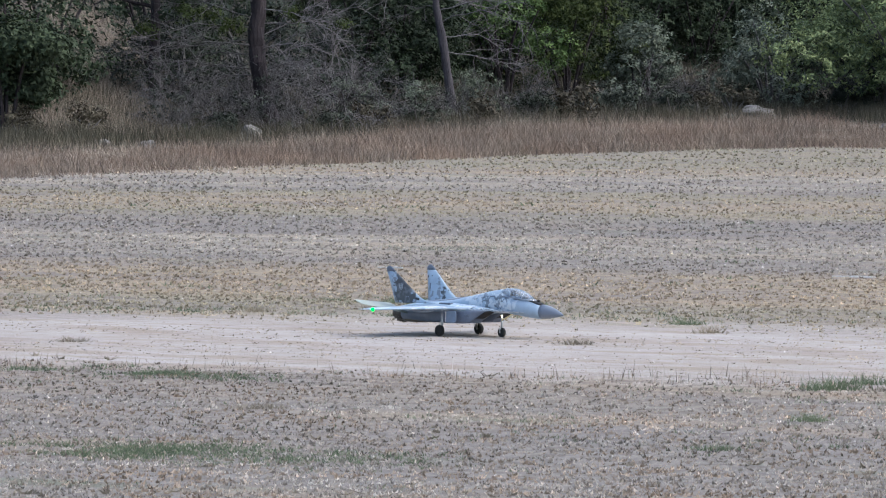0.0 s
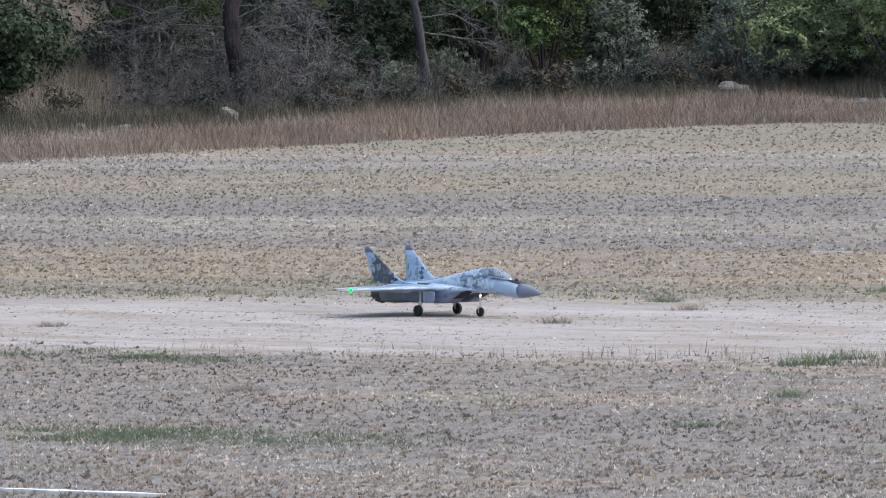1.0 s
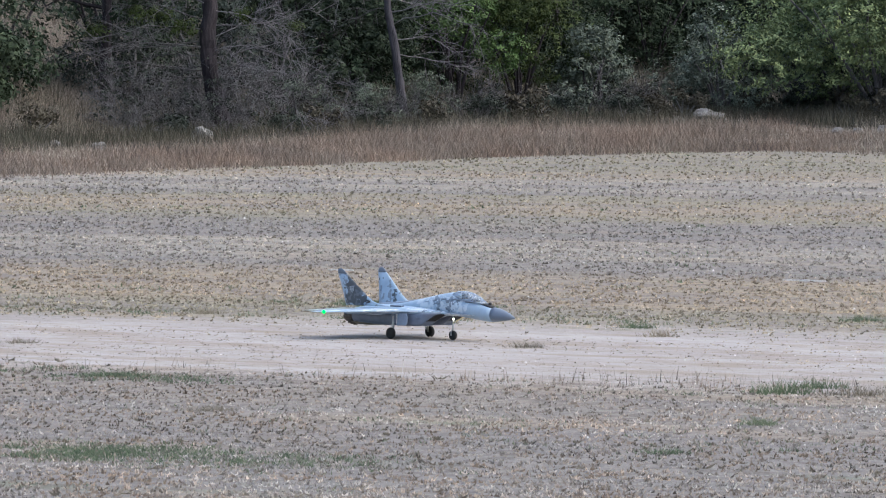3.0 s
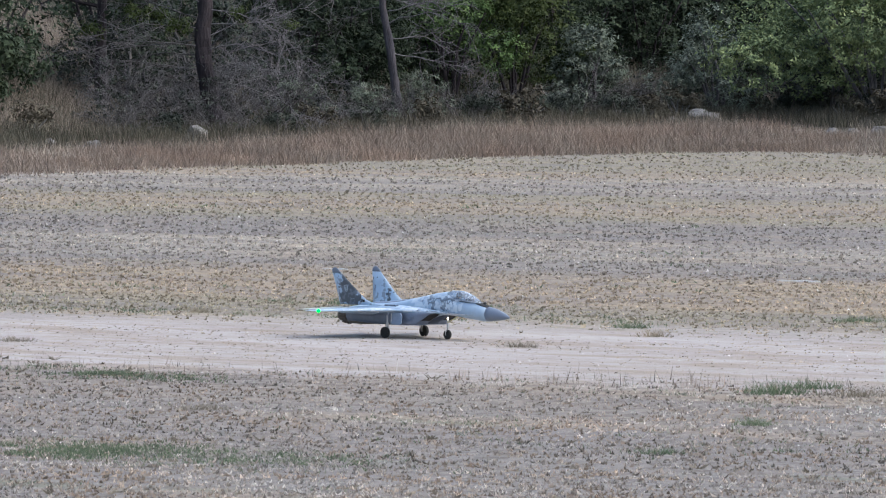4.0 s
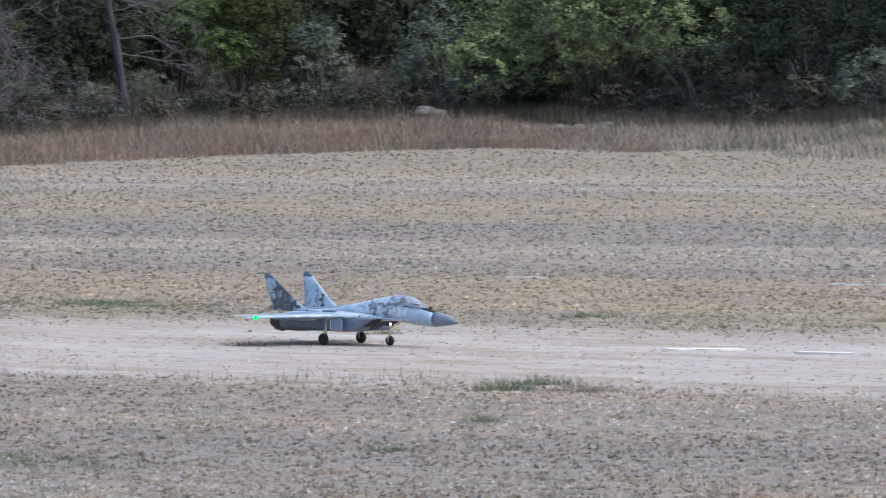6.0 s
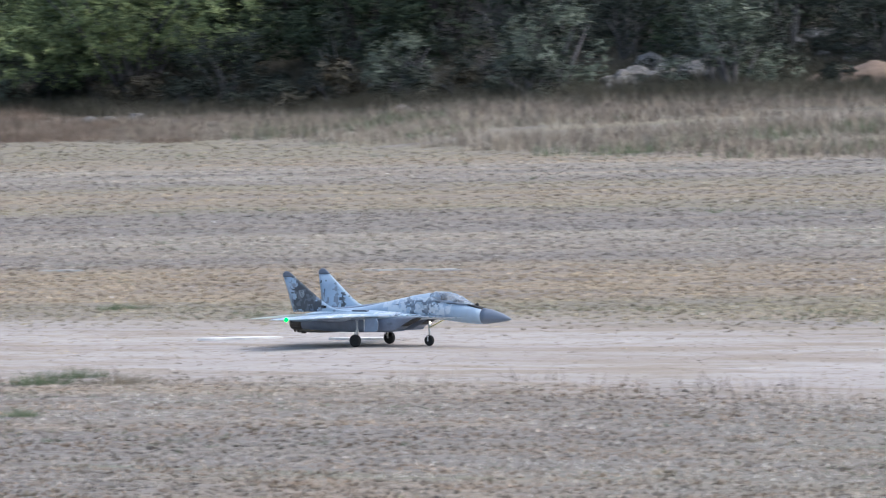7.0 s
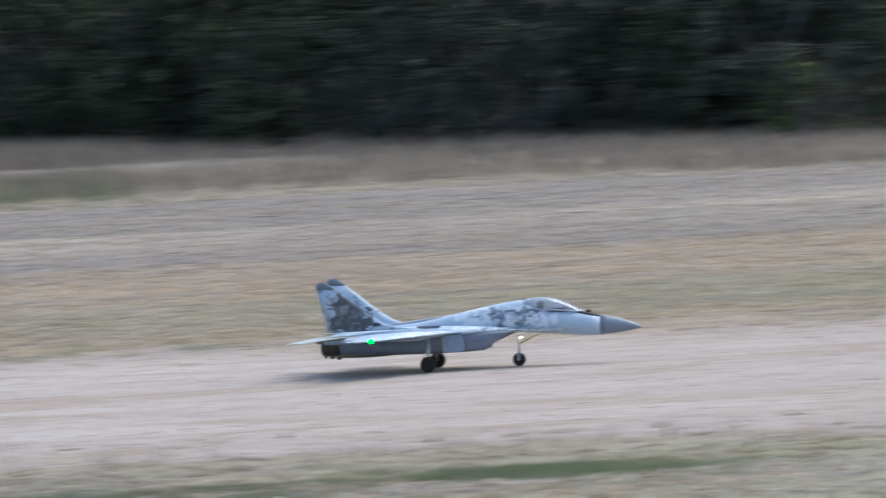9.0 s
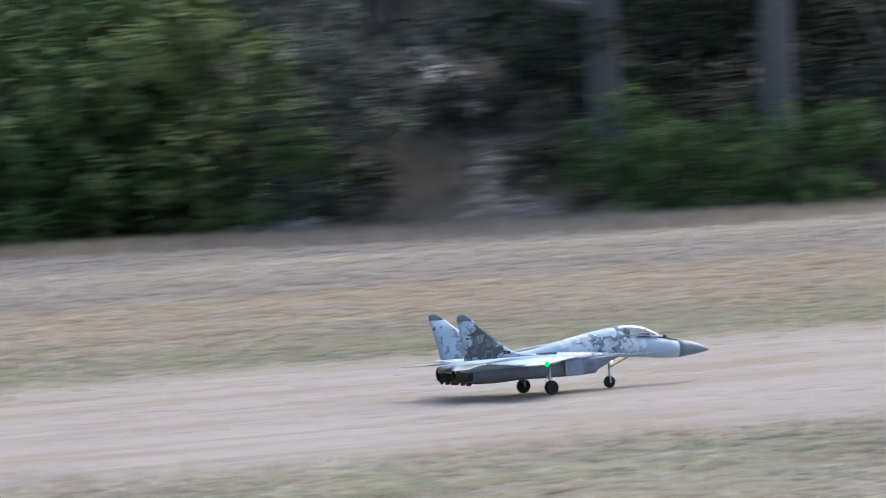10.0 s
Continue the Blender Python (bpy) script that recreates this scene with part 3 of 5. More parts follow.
def model_jet():
    jet = new("model_jet")
    tagged(jet, "large radio controlled twin fin fighter jet in grey squared camouflage", "model aircraft")
    # forebody and spine: x, bottom, top, half width, power
    S = [(0.742, .117, .203, .043, 2.0), (0.70, .117, .213, .047, 2.0), (0.66, .120, .221, .050, 2.1), (0.60, .126, .230, .053, 2.1), (0.53, .134, .238, .056, 2.1),
         (0.475, .139, .250, .057, 2.1), (0.435, .142, .281, .058, 2.0), (0.39, .143, .284, .059, 2.0), (0.33, .140, .277, .060, 2.1), (0.27, .128, .268, .060, 2.2), (0.20, .134, .255, .058, 2.1),
         (0.12, .140, .240, .056, 2.0), (0.04, .142, .225, .054, 2.0), (-0.05, .142, .211, .052, 2.0), (-0.14, .142, .204, .05, 2.0), (-0.24, .138, .199, .048, 2.0),
         (-0.34, .132, .190, .044, 2.0), (-0.41, .128, .178, .036, 2.0), (-0.455, .132, .166, .022, 2.0)]
    part("fuselage", loft([oval(x, 0, b, t, w, p) for x, b, t, w, p in S]), CAMO_BODY, jet, smooth=True)
    # radome, drooping to the tip
    R = [(0.7425, .16, .0432), (0.775, .159, .0395), (0.81, .157, .034), (0.845, .1535, .0265), (0.875, .150, .0185), (0.90, .1465, .010), (0.914, .1445, .0045), (0.919, .144, .001)]
    part("radome", loft([oval(x, 0, z - r, z + r, r) for x, z, r in R]), RADOME, jet, "dark blue-grey nose cone", True)
    # blended centre body between the engines
    B = [(0.36, .150, .172, .085, 3), (0.28, .146, .180, .11, 3), (0.18, .142, .188, .135, 3), (0.05, .138, .194, .148, 3.2), (-0.10, .134, .196, .150, 3.4), (-0.24, .130, .192, .150, 3.4),
         (-0.34, .128, .184, .148, 3.2), (-0.42, .128, .172, .142, 3), (-0.45, .132, .166, .135, 3)]
    part("centre_body", loft([oval(x, 0, b, t, w, p, 32) for x, b, t, w, p in B]), CAMO_BODY, jet, smooth=True)
    wing_st = [(.040, .700, -.42, .152, .012), (.058, .56, -.42, .156, .018), (.078, .43, -.42, .160, .024), (.105, .305, -.41, .163, .028), (.14, .195, -.40, .165, .030),
               (.17, .132, -.350, .167, .026), (.30, .014, -.334, .167, .018), (.42, -.095, -.318, .166, .013), (.505, -.172, -.305, .165, .009), (.526, -.198, -.300, .165, .006), (.532, -.222, -.298, .165, .002)]
    fin_st = [(-.02, -.43, .190, .006), (-.10, -.432, .198, .010), (-.145, -.434, .208, .014), (-.185, -.436, .222, .015), (-.238, -.442, .258, .013), (-.318, -.455, .322, .011), (-.39, -.467, .380, .008)]
    cap_st = [(-.389, -.469, .379, .0095), (-.402, -.470, .392, .0085), (-.414, -.468, .401, .007), (-.43, -.452, .411, .004)]
    pods = [(0.30, .088, .160, .046, 6), (0.25, .082, .160, .048, 6), (0.16, .078, .158, .050, 5), (0.05, .077, .156, .052, 4), (-0.08, .078, .158, .053, 3.2),
            (-0.20, .080, .162, .050, 2.6), (-0.30, .084, .164, .046, 2.2), (-0.385, .087, .163, .0395, 2.0)]
    for side, name in ((-1, "starboard"), (1, "port")):
        span_loft(wing_st, side, CAMO_WING, "wing", jet, "swept wing with a long leading edge root")
        # trailing flap and aileron, a little proud of the wing
        for y0, y1, x0, x1, nm in ((.185, .33, -.262, -.352, "flap"), (.34, .49, -.258, -.332, "aileron")):
            span_loft([(y0, x0, x1, .168, .0145), ((y0 + y1) / 2, x0 - .004, x1 + .009, .1675, .012), (y1, x0 - .01, x1 + .019, .167, .0105)], side, GREY_BLUE, nm, jet)
        # twin canted fins
        def fin(stations, mat, nm, label=""):
            rings = []
            for le, te, z, th in stations:
                y = side * (0.132 + (z - .19) * 0.15)
                ring = [(le + (te - le) * k / 8, y + th * 0.5 * (4 * (k / 8) * (1 - k / 8)) ** 0.5, z) for k in range(9)]
                ring += [(le + (te - le) * k / 8, y - th * 0.5 * (4 * (k / 8) * (1 - k / 8)) ** 0.5, z) for k in range(7, 0, -1)]
                rings.append(ring)
            return part(nm, loft(rings), mat, jet, label, True)
        fin(fin_st, CAMO_FIN if side < 0 else CAMO_FIN_PORT, "fin", "upright tail fin in squared grey camouflage")
        fin(cap_st, CAP, "fin_cap", "dark grey fin tip")
        part("fin_rod", tube([(-.462, side * .161, .386), (-.478, side * .161, .3865)], [.0012, .0008], 6), STEEL, jet)
        part("rudder_seam", box(-.418, -.4155, side * .1435 - .0065, side * .1435 + .0065, .232, .30), CAP, jet)
        # engine pod with a raked square intake, and the nozzle
        rings = [[(0.372 - 1.95 * max(0.0, .156 - p[2]) if i == 0 else p[0], p[1], p[2]) for p in oval(x, side * .088, b, t, w, q)] for i, (x, b, t, w, q) in enumerate(pods)]
        part("engine_pod", loft(rings), UNDER_SHADED, jet, "grey engine pod with a raked intake", True)
        face = [((p[0] + .0035), side * .088 + (p[1] - side * .088) * 0.86, .122 + (p[2] - .122) * 0.86) for p in rings[0]]
        bm = bmesh.new()
        bm.faces.new([bm.verts.new(p) for p in face])
        geo = bmesh.ops.extrude_face_region(bm, geom=bm.faces[:])
        bmesh.ops.translate(bm, vec=(-.012, 0, 0), verts=[v for v in geo["geom"] if isinstance(v, bmesh.types.BMVert)])
        part("intake", bm, BLACK, jet, "dark raked air intake")
        part("lower_fairing", loft([oval(x, side * .088, b, t, w, 2.2) for x, b, t, w in ((-.16, .077, .095, .02), (-.26, .073, .10, .026), (-.36, .075, .10, .024), (-.42, .085, .10, .012))]), BRASS, jet, "bronze coloured fairing", True)
        nz = [(-.380, .0385), (-.41, .0378), (-.44, .0355), (-.468, .0320)]
        bmn = loft([oval(x, side * .088, .125 - r, .125 + r, r) for x, r in nz] + [oval(x, side * .088, .125 - r, .125 + r, r) for x, r in ((-.468, .0285), (-.43, .030), (-.40, .030))])
        noz = part("nozzle", bmn, BURNT, jet, "burnt metal exhaust nozzle", False)
        part("exhaust", loft([oval(x, side * .088, .125 - .0285, .125 + .0285, .0285) for x in (-.399, -.402)]), BLACK, noz, "black exhaust bore")
        for k in range(12):
            a = 2 * math.pi * k / 12
            part("petal", tube([(-.40, side * .088 + .0385 * math.cos(a), .125 + .0385 * math.sin(a)), (-.466, side * .088 + .0325 * math.cos(a), .125 + .0325 * math.sin(a))], [.0035, .0028], 5), BURNT, noz)
        part("louvre", box(-.045, .055, side * .110 - .013, side * .110 + .013, .188, .1985, .002), CAP, jet, "dark louvre on the wing root")
        # ragged underside of the tail: nozzle actuators and the open airbrake hinges
        for k, (x0, x1, z0, z1) in enumerate(((-.405, -.385, .070, .092), (-.436, -.414, .074, .096), (-.462, -.446, .078, .100))):
            part("actuator", box(x0, x1, side * .088 - .014 + .004 * k, side * .088 + .014 - .004 * k, z0, z1, .003), BURNT, jet)
        # underwing pylons
        part("pylon", loft([oval(x, side * .225, b, t, w, 2.2, 12) for x, b, t, w in ((.02, .152, .158, .004), (-.02, .142, .162, .009), (-.12, .140, .165, .010), (-.19, .146, .163, .007), (-.215, .155, .163, .002))]), GREY_BLUE, jet, smooth=True)
        # main undercarriage
        part("main_strut", tube([(.002, side * .138, .158), (.002, side * .138, .075), (0, side * .140, .034)], [.0075, .0075, .0045], 10), STEEL, jet, "bright metal undercarriage leg", True)
        part("strut_sleeve", tube([(.002, side * .138, .162), (.002, side * .138, .135)], [.0105, .0100], 10), GREY_BLUE, jet, "", True)
        part("axle", tube([(0, side * .136, .034), (0, side * .166, .034)], [.0035, .0035], 8), STEEL, jet)
        part("torque_link", tube([(-.008, side * .138, .09), (-.022, side * .138, .066), (-.006, side * .139, .045)], [.003, .003, .003], 6), STEEL, jet)
        part("gear_door", loft([[(x, side * (.168 + (.155 - z) * .12) + o, z) for x, z in ((.076, .155), (.150, .155), (.165, .135), (.166, .092), (.150, .084), (.078, .084))] for o in (-.0025, .0025)]), PANEL, jet, "pale grey open undercarriage door")
        part("door_edge", box(.0735, .0765, side * .172 - .005, side * .172 + .005, .086, .150), LIME, jet)
        part("antenna", box(-.30, -.285, side * .15 - .001, side * .15 + .001, .196, .206), CAP, jet)
    # emblem shield and marks on the starboard fin
    def fin_y(z):
        return -(0.132 + (z - .19) * 0.15) - .0085
    bm = bmesh.new()
    outline = [(-.015, .018), (.015, .018), (.015, -.004), (.008, -.015), (0, -.021), (-.008, -.015), (-.015, -.004)]
    for s0, s1 in ((1.0, .80), (.5, .33)):
        o = [bm.verts.new((-.352 + u * s0, fin_y(.287 + v * s0), .287 + v * s0)) for u, v in outline]
        i = [bm.verts.new((-.352 + u * s1, fin_y(.287 + v * s1), .287 + v * s1)) for u, v in outline]
        for k in range(len(o)):
            j = (k + 1) % len(o)
            bm.faces.new((o[k], o[j], i[j], i[k]))
    geo = bmesh.ops.extrude_face_region(bm, geom=bm.faces[:])
    bmesh.ops.translate(bm, vec=(0, .004, 0), verts=[v for v in geo["geom"] if isinstance(v, bmesh.types.BMVert)])
    part("emblem", bm, MARK, jet, "grey shield outline on the fin")
    for x0, x1, z0, z1 in ((-.235, -.200, .2175, .2225), (-.230, -.214, .209, .2135), (-.208, -.200, .209, .2225)):
        part("fin_mark", box(x0, x1, -.1495, -.128, z0, z1), BLACK, jet)
    for k in range(3):
        part("nacelle_mark", box(.228 - .012 * k, .236 - .012 * k, -.1392, -.136, .118, .132), CAP, jet)
    # cockpit
    can = [(.672, .222, .2235, .010), (.645, .218, .238, .026), (.60, .222, .262, .036), (.555, .226, .281, .041), (.51, .23, .291, .043), (.465, .235, .2925, .0425), (.43, .245, .289, .040), (.415, .255, .286, .036)]
    canopy = part("canopy", loft([oval(x, 0, b, t, w, 2.0, 20) for x, b, t, w in can]), GLASS, jet, "clear bubble canopy", True)
    shell = canopy.modifiers.new("shell", "SOLIDIFY")
    shell.thickness = .0016
    for x, z, w in ((.594, .2655, .0375), (.432, .2895, .0405)):
        part("canopy_frame", tube([(x, w * math.cos(a) * 1.02, .228 + (z - .228) * math.sin(a) * 1.02 + .0005) for a in [math.pi * k / 10 for k in range(11)]], [.0026] * 11, 6), GREY_BLUE, jet)
    for side in (-1, 1):
        part("canopy_rail", tube([(.668, side * .012, .2235), (.63, side * .033, .2285), (.56, side * .0425, .236), (.48, side * .0445, .2425), (.425, side * .042, .2505)], [.0032] * 5, 6), GREY_BLUE, jet)
    part("cockpit_tub", loft([oval(x, 0, b, t, w, 2.4, 16) for x, b, t, w in ((.655, .205, .218, .014), (.60, .208, .228, .030), (.53, .212, .236, .037), (.46, .218, .242, .037), (.435, .225, .247, .033))]), TUB, jet, "dark cockpit interior", True)
    part("ejection_seat", box(.47, .495, -.018, .018, .235, .279, .006), BLACK, jet, "black seat inside the canopy")
    part("instrument_hood", box(.555, .60, -.022, .022, .225, .247, .006), BLACK, jet)
    part("anti_glare_panel", loft([oval(x, 0, zt - .012, zt, w, 2.4, 16) for x, zt, w in ((.742, .2045, .022), (.70, .2155, .026), (.66, .2245, .026), (.645, .2275, .022))]), BLACK, jet, "matt black panel ahead of the windscreen", True)
    part("sensor_ball", loft([oval(.69 + .011 * math.cos(a), .012, .2205 - .010 * math.sin(a), .2205 + .010 * math.sin(a) + .0005, .010 * math.sin(a) + .0005, 2, 12) for a in [math.pi * (k + .02) / 6.05 for k in range(7)]]), BLACK, jet, "", True)
    part("spine_fairing", loft([oval(x, 0, zt - .02, zt, w, 2.2, 14) for x, zt, w in ((.10, .238, .004), (.0, .226, .012), (-.12, .214, .014), (-.25, .206, .012), (-.36, .192, .004))]), GREY_BLUE, jet, "", True)
    part("tail_boom", loft([oval(x, 0, .135, zt, w, 2.2, 14) for x, zt, w in ((-.40, .176, .03), (-.47, .164, .024), (-.505, .156, .014))]), BRASS, jet, "", True)
    # nose undercarriage
    part("nose_strut", tube([(.382, 0, .135), (.380, 0, .07), (.378, 0, .030)], [.006, .006, .0045], 10), STEEL, jet, "bright metal nose leg", True)
    part("nose_fork", box(.372, .384, -.017, .017, .047, .054, .002), STEEL, jet)
    for side in (-1, 1):
        part("fork_arm", box(.374, .382, side * .0155 - .0015, side * .0155 + .0015, .024, .050, .001), STEEL, jet)
    part("nose_brace", tube([(.386, -.006, .100), (.435, -.008, .120), (.480, -.008, .139)], [.004, .004, .004], 8), BRACE_LIT, jet, "drag brace with amber light put into its paint", True)
    part("landing_light", lathe([(.001, -.005), (.0035, -.0035), (.0045, 0), (.0035, .0035), (.001, .005)], 12), WHITE_LAMP, jet, "lit landing light on the nose leg").location = (.392, -.008, .125)
    part("navigation_light", lathe([(.001, -.008), (.008, -.0065), (.011, 0), (.008, .0065), (.001, .008)], 12), GREEN_LAMP, jet, "glowing green wing tip light").location = (-.186, -.522, .166)
    wheels = [wheel(jet, "main_wheel", 0, -.157, .034, .025, "wheel with a grey-green hub"), wheel(jet, "main_wheel", 0, .157, .034, .025, "wheel with a grey-green hub"), wheel(jet, "nose_wheel", .378, 0, .0285, .022, "small nose wheel")]
    stabs = []
    for side in (-1, 1):
        piv = (-.435, 0, .156)
        st = [(.136, .130, -.060, .014, .013), (.20, .060, -.088, .011, .011), (.28, -.018, -.126, .007, .008), (.325, -.062, -.148, .004, .005), (.334, -.088, -.150, .003, .002)]
        ob = span_loft(st, side, STAB, "tailplane", jet, "pale all-moving tailplane")
        ob.location = piv
        stabs.append(ob)
    return jet, wheels, stabs


JET, WHEELS, STABS = model_jet()
# seconds, x along the runway, heading in degrees
JET_ROWS = [
    (0.0, -24.488, -4.8),
    (0.5, -24.488, -4.8),
    (1.0, -24.489, -4.8),
    (1.5, -24.489, -4.7),
    (2.0, -24.491, -4.7),
    (2.5, -24.484, -4.7),
    (4.0, -24.483, -4.3),
    (4.5, -24.423, -4.2),
    (5.0, -24.177, -4.1),
    (5.5, -23.675, -4.0),
    (6.0, -22.820, -2.4),
    (6.2, -22.339, -1.8),
    (7.3, -17.371, 1.8),
    (7.5, -15.849, 2.4),
    (8.0, -11.751, -1.3),
    (8.2, -9.906, -2.8),
    (8.5, -6.949, -5.0),
    (8.8, -3.675, -5.1),
    (9.0, -1.383, -5.1),
    (9.2, 1.026, -3.4),
    (9.5, 4.787, -0.8),
    (9.8, 8.652, 0.5),
    (10.0, 11.286, 1.3)
]
LANE = 25.8
# seconds, tailplane angle
STAB_ROWS = [(0, 20), (0.1, 13), (0.2, 6), (0.3, 0), (0.4, -9), (0.5, -14), (0.6, -13), (0.7, -7), (0.9, 0), (10.0, 0)]


def jet_x(t):
    """The distance along the runway at t, for the wheels."""
    ts = [r[0] for r in JET_ROWS]
    return float(np.interp(t, ts, [r[1] for r in JET_ROWS]))


def motions():
    walk(JET, [(t, pose(x, LANE, 0, 0, 0, h)) for t, x, h in JET_ROWS])
    for ob in STABS:
        walk(ob, [(t, pose(-.435, 0, .156, 0, a, 0)) for t, a in STAB_ROWS])
    for ob in WHEELS:
        x, y, r = ob.location
        rows, angle, last = [], 0.0, jet_x(0)
        for k in range(0, 301):
            t = k / 30
            here = jet_x(t)
            # the turn from one row to the next stays under a quarter
            angle += min(70.0, math.degrees((here - last) / r))
            last = here
            rows.append((t, pose(x, y, r, 0, angle, 0)))
        walk(ob, rows)


# ---- the wood's edge: shrubs and trees ----
def leaf_cloud(centres, radii, count, size, seed, flat=1.0, shell=0.78):
    """Leaves as small pointed triangles in sprigs, the sprigs on the skins of clumps."""
    g = np.random.default_rng(seed)
    sprigs = max(8, count // 16)
    share = np.array(radii) ** 2 / np.sum(np.array(radii) ** 2)
    pick = g.choice(len(centres), sprigs, p=share)
    d = g.normal(0, 1, (sprigs, 3))
    d /= np.linalg.norm(d, axis=1)[:, None]
    rad = np.array(radii)[pick] * (shell + (1.15 - shell) * g.random(sprigs) ** 0.7)
    c = np.array(centres)[pick] + d * rad[:, None] * np.array((1, 1, flat))
    k = g.integers(0, sprigs, count)
    p = c[k] + g.normal(0, size * 1.9, (count, 3)) * np.array((1, 1, 0.7))
    n = d[k] * 0.7 + g.normal(0, 0.4, (count, 3)) + np.array((0, 0, 0.5))
    n /= np.linalg.norm(n, axis=1)[:, None]
    u = np.cross(n, g.normal(0, 1, (count, 3)))
    u /= np.linalg.norm(u, axis=1)[:, None]
    v = np.cross(n, u)
    s = size * g.uniform(0.6, 1.5, count)[:, None]
    tri = np.stack([p - u * s * 0.8 - v * s * 0.55, p - u * s * 0.8 + v * s * 0.55, p + u * s * 1.3], 1)
    tri = tri[tri[:, :, 2].min(axis=1) > 0.02]
    return tri.reshape(-1, 3), np.arange(len(tri) * 3).reshape(-1, 3)


def shrub(name, seed, wide, tall, leaves, size, leaf, bark, label, category="shrub", stems=5, low=0.25):
    g = random.Random(seed)
    root = new(name)
    bm = bmesh.new()
    centres, radii = [], []
    for k in range(stems):
        a = 2 * math.pi * (k + g.random()) / stems
        reach, top = wide * 0.5 * g.uniform(0.4, 0.95), tall * g.uniform(0.55, 0.92)
        pts = [(0.05 * math.cos(a), 0.05 * math.sin(a), -0.1), (reach * .35 * math.cos(a), reach * .35 * math.sin(a), top * .45), (reach * .8 * math.cos(a + .3), reach * .8 * math.sin(a + .3), top * .85)]
        add_bm(bm, tube(pts, [.05, .035, .015], 5))
    part("trunk", bm, bark, root)
    for k in range(max(9, int((9 if wide > 5 else 6.5) * wide))):
        a, f = g.uniform(0, 2 * math.pi), g.random() ** 0.5
        z = g.uniform(low, 1.0)
        bulge = math.sin(math.pi * min(1, 0.25 + 0.72 * z)) ** 0.6
        r = g.uniform(0.11, 0.25) * min(wide, tall)
        centres.append((wide * .5 * f * bulge * math.cos(a), wide * .5 * f * bulge * math.sin(a), max(r * 0.8, z * tall - r * 0.6)))
        radii.append(r)
    v, f = leaf_cloud(centres, radii, leaves, size, seed, 0.8)
    part("crown", mesh_np("crown", v, f), leaf, root)
    return tagged(root, label, category)


def limb_tree(name, seed, trunk, radius, limbs, twigs, bark, leaf, leaves, size, label, spread=2.2, crown_from=0.3, lean=0.1, twig=None):
    """A tree with a bent tapered trunk, limbs that fork into twigs, and sparse or full leaves."""
    g = random.Random(seed)
    root = new(name)
    pts = [Vector((0, 0, -0.15))]
    for k in range(1, 8):
        f = k / 7
        pts.append(Vector((lean * trunk * f * f + g.uniform(-.06, .06), g.uniform(-.06, .06), trunk * f)))
    part("trunk", tube(pts, [radius * (1.25 if i == 0 else 1 - 0.75 * i / 7) for i in range(8)], 9), bark, root)
    branches = bmesh.new()
    tips, radii = [], []
    for k in range(limbs):
        f = crown_from + (1 - crown_from) * (k + g.random()) / limbs
        i = min(6, int(f * 7))
        start = pts[i].lerp(pts[i + 1], f * 7 - i)
        a = g.uniform(0, 2 * math.pi)
        out = spread * g.uniform(0.5, 1.0) * (1.15 - 0.5 * f)
        p = [start]
        for j in range(1, 5):
            q = j / 4
            p.append(start + Vector((math.cos(a + q * g.uniform(-.5, .5)) * out * q, math.sin(a + q * g.uniform(-.5, .5)) * out * q, out * (0.28 * q + 0.2 * q * q) * g.uniform(-.3, 1.1))))
        add_bm(branches, tube(p, [radius * .34 * (1 - .78 * j / 4) for j in range(5)], 5))
        for m in range(twigs):
            s = p[1 + m % 4].lerp(p[min(4, 2 + m % 4)], g.random())
            d = Vector((g.uniform(-1, 1), g.uniform(-1, 1), g.uniform(-.5, .8))).normalized() * out * g.uniform(.2, .45)
            bend = Vector((g.uniform(-.1, .1), g.uniform(-.1, .1), g.uniform(-.15, .1)))
            add_bm(branches, tube([s, s + d * .5 + bend, s + d], [.011, .008, .004], 4))
            tips.append(tuple(s + d))
            radii.append(g.uniform(.2, .42))
    part("branchwork", branches, twig or bark, root)
    if leaves:
        v, f = leaf_cloud(tips, radii, leaves, size, seed, 0.7, 0.1)
        part("crown", mesh_np("crown", v, f), leaf, root)
    return tagged(root, label, "tree")


def twig_tubes(curves):
    """Three-sided tapered tubes along curves of equal length, given as (points, radius at root)."""
    verts, faces, base = [], [], 0
    for pts, rad in curves:
        d = np.gradient(pts, axis=0)
        d /= np.linalg.norm(d, axis=1)[:, None] + 1e-9
        u = np.cross(d, (0.31, 0.94, 0.13))
        u /= np.linalg.norm(u, axis=1)[:, None] + 1e-9
        w = np.cross(d, u)
        m = len(pts)
        rr = rad * np.linspace(1, .35, m)[:, None]
        ring = np.stack([pts + rr * (math.cos(2.094 * k) * u + math.sin(2.094 * k) * w) for k in range(3)], 1)
        verts.append(ring.reshape(-1, 3))
        i = np.arange(m - 1)[:, None] * 3 + base
        for k in range(3):
            j = (k + 1) % 3
            faces.append(np.concatenate([i + k, i + j, i + 3 + j, i + 3 + k], 1))
        base += m * 3
    return np.concatenate(verts), np.concatenate(faces)


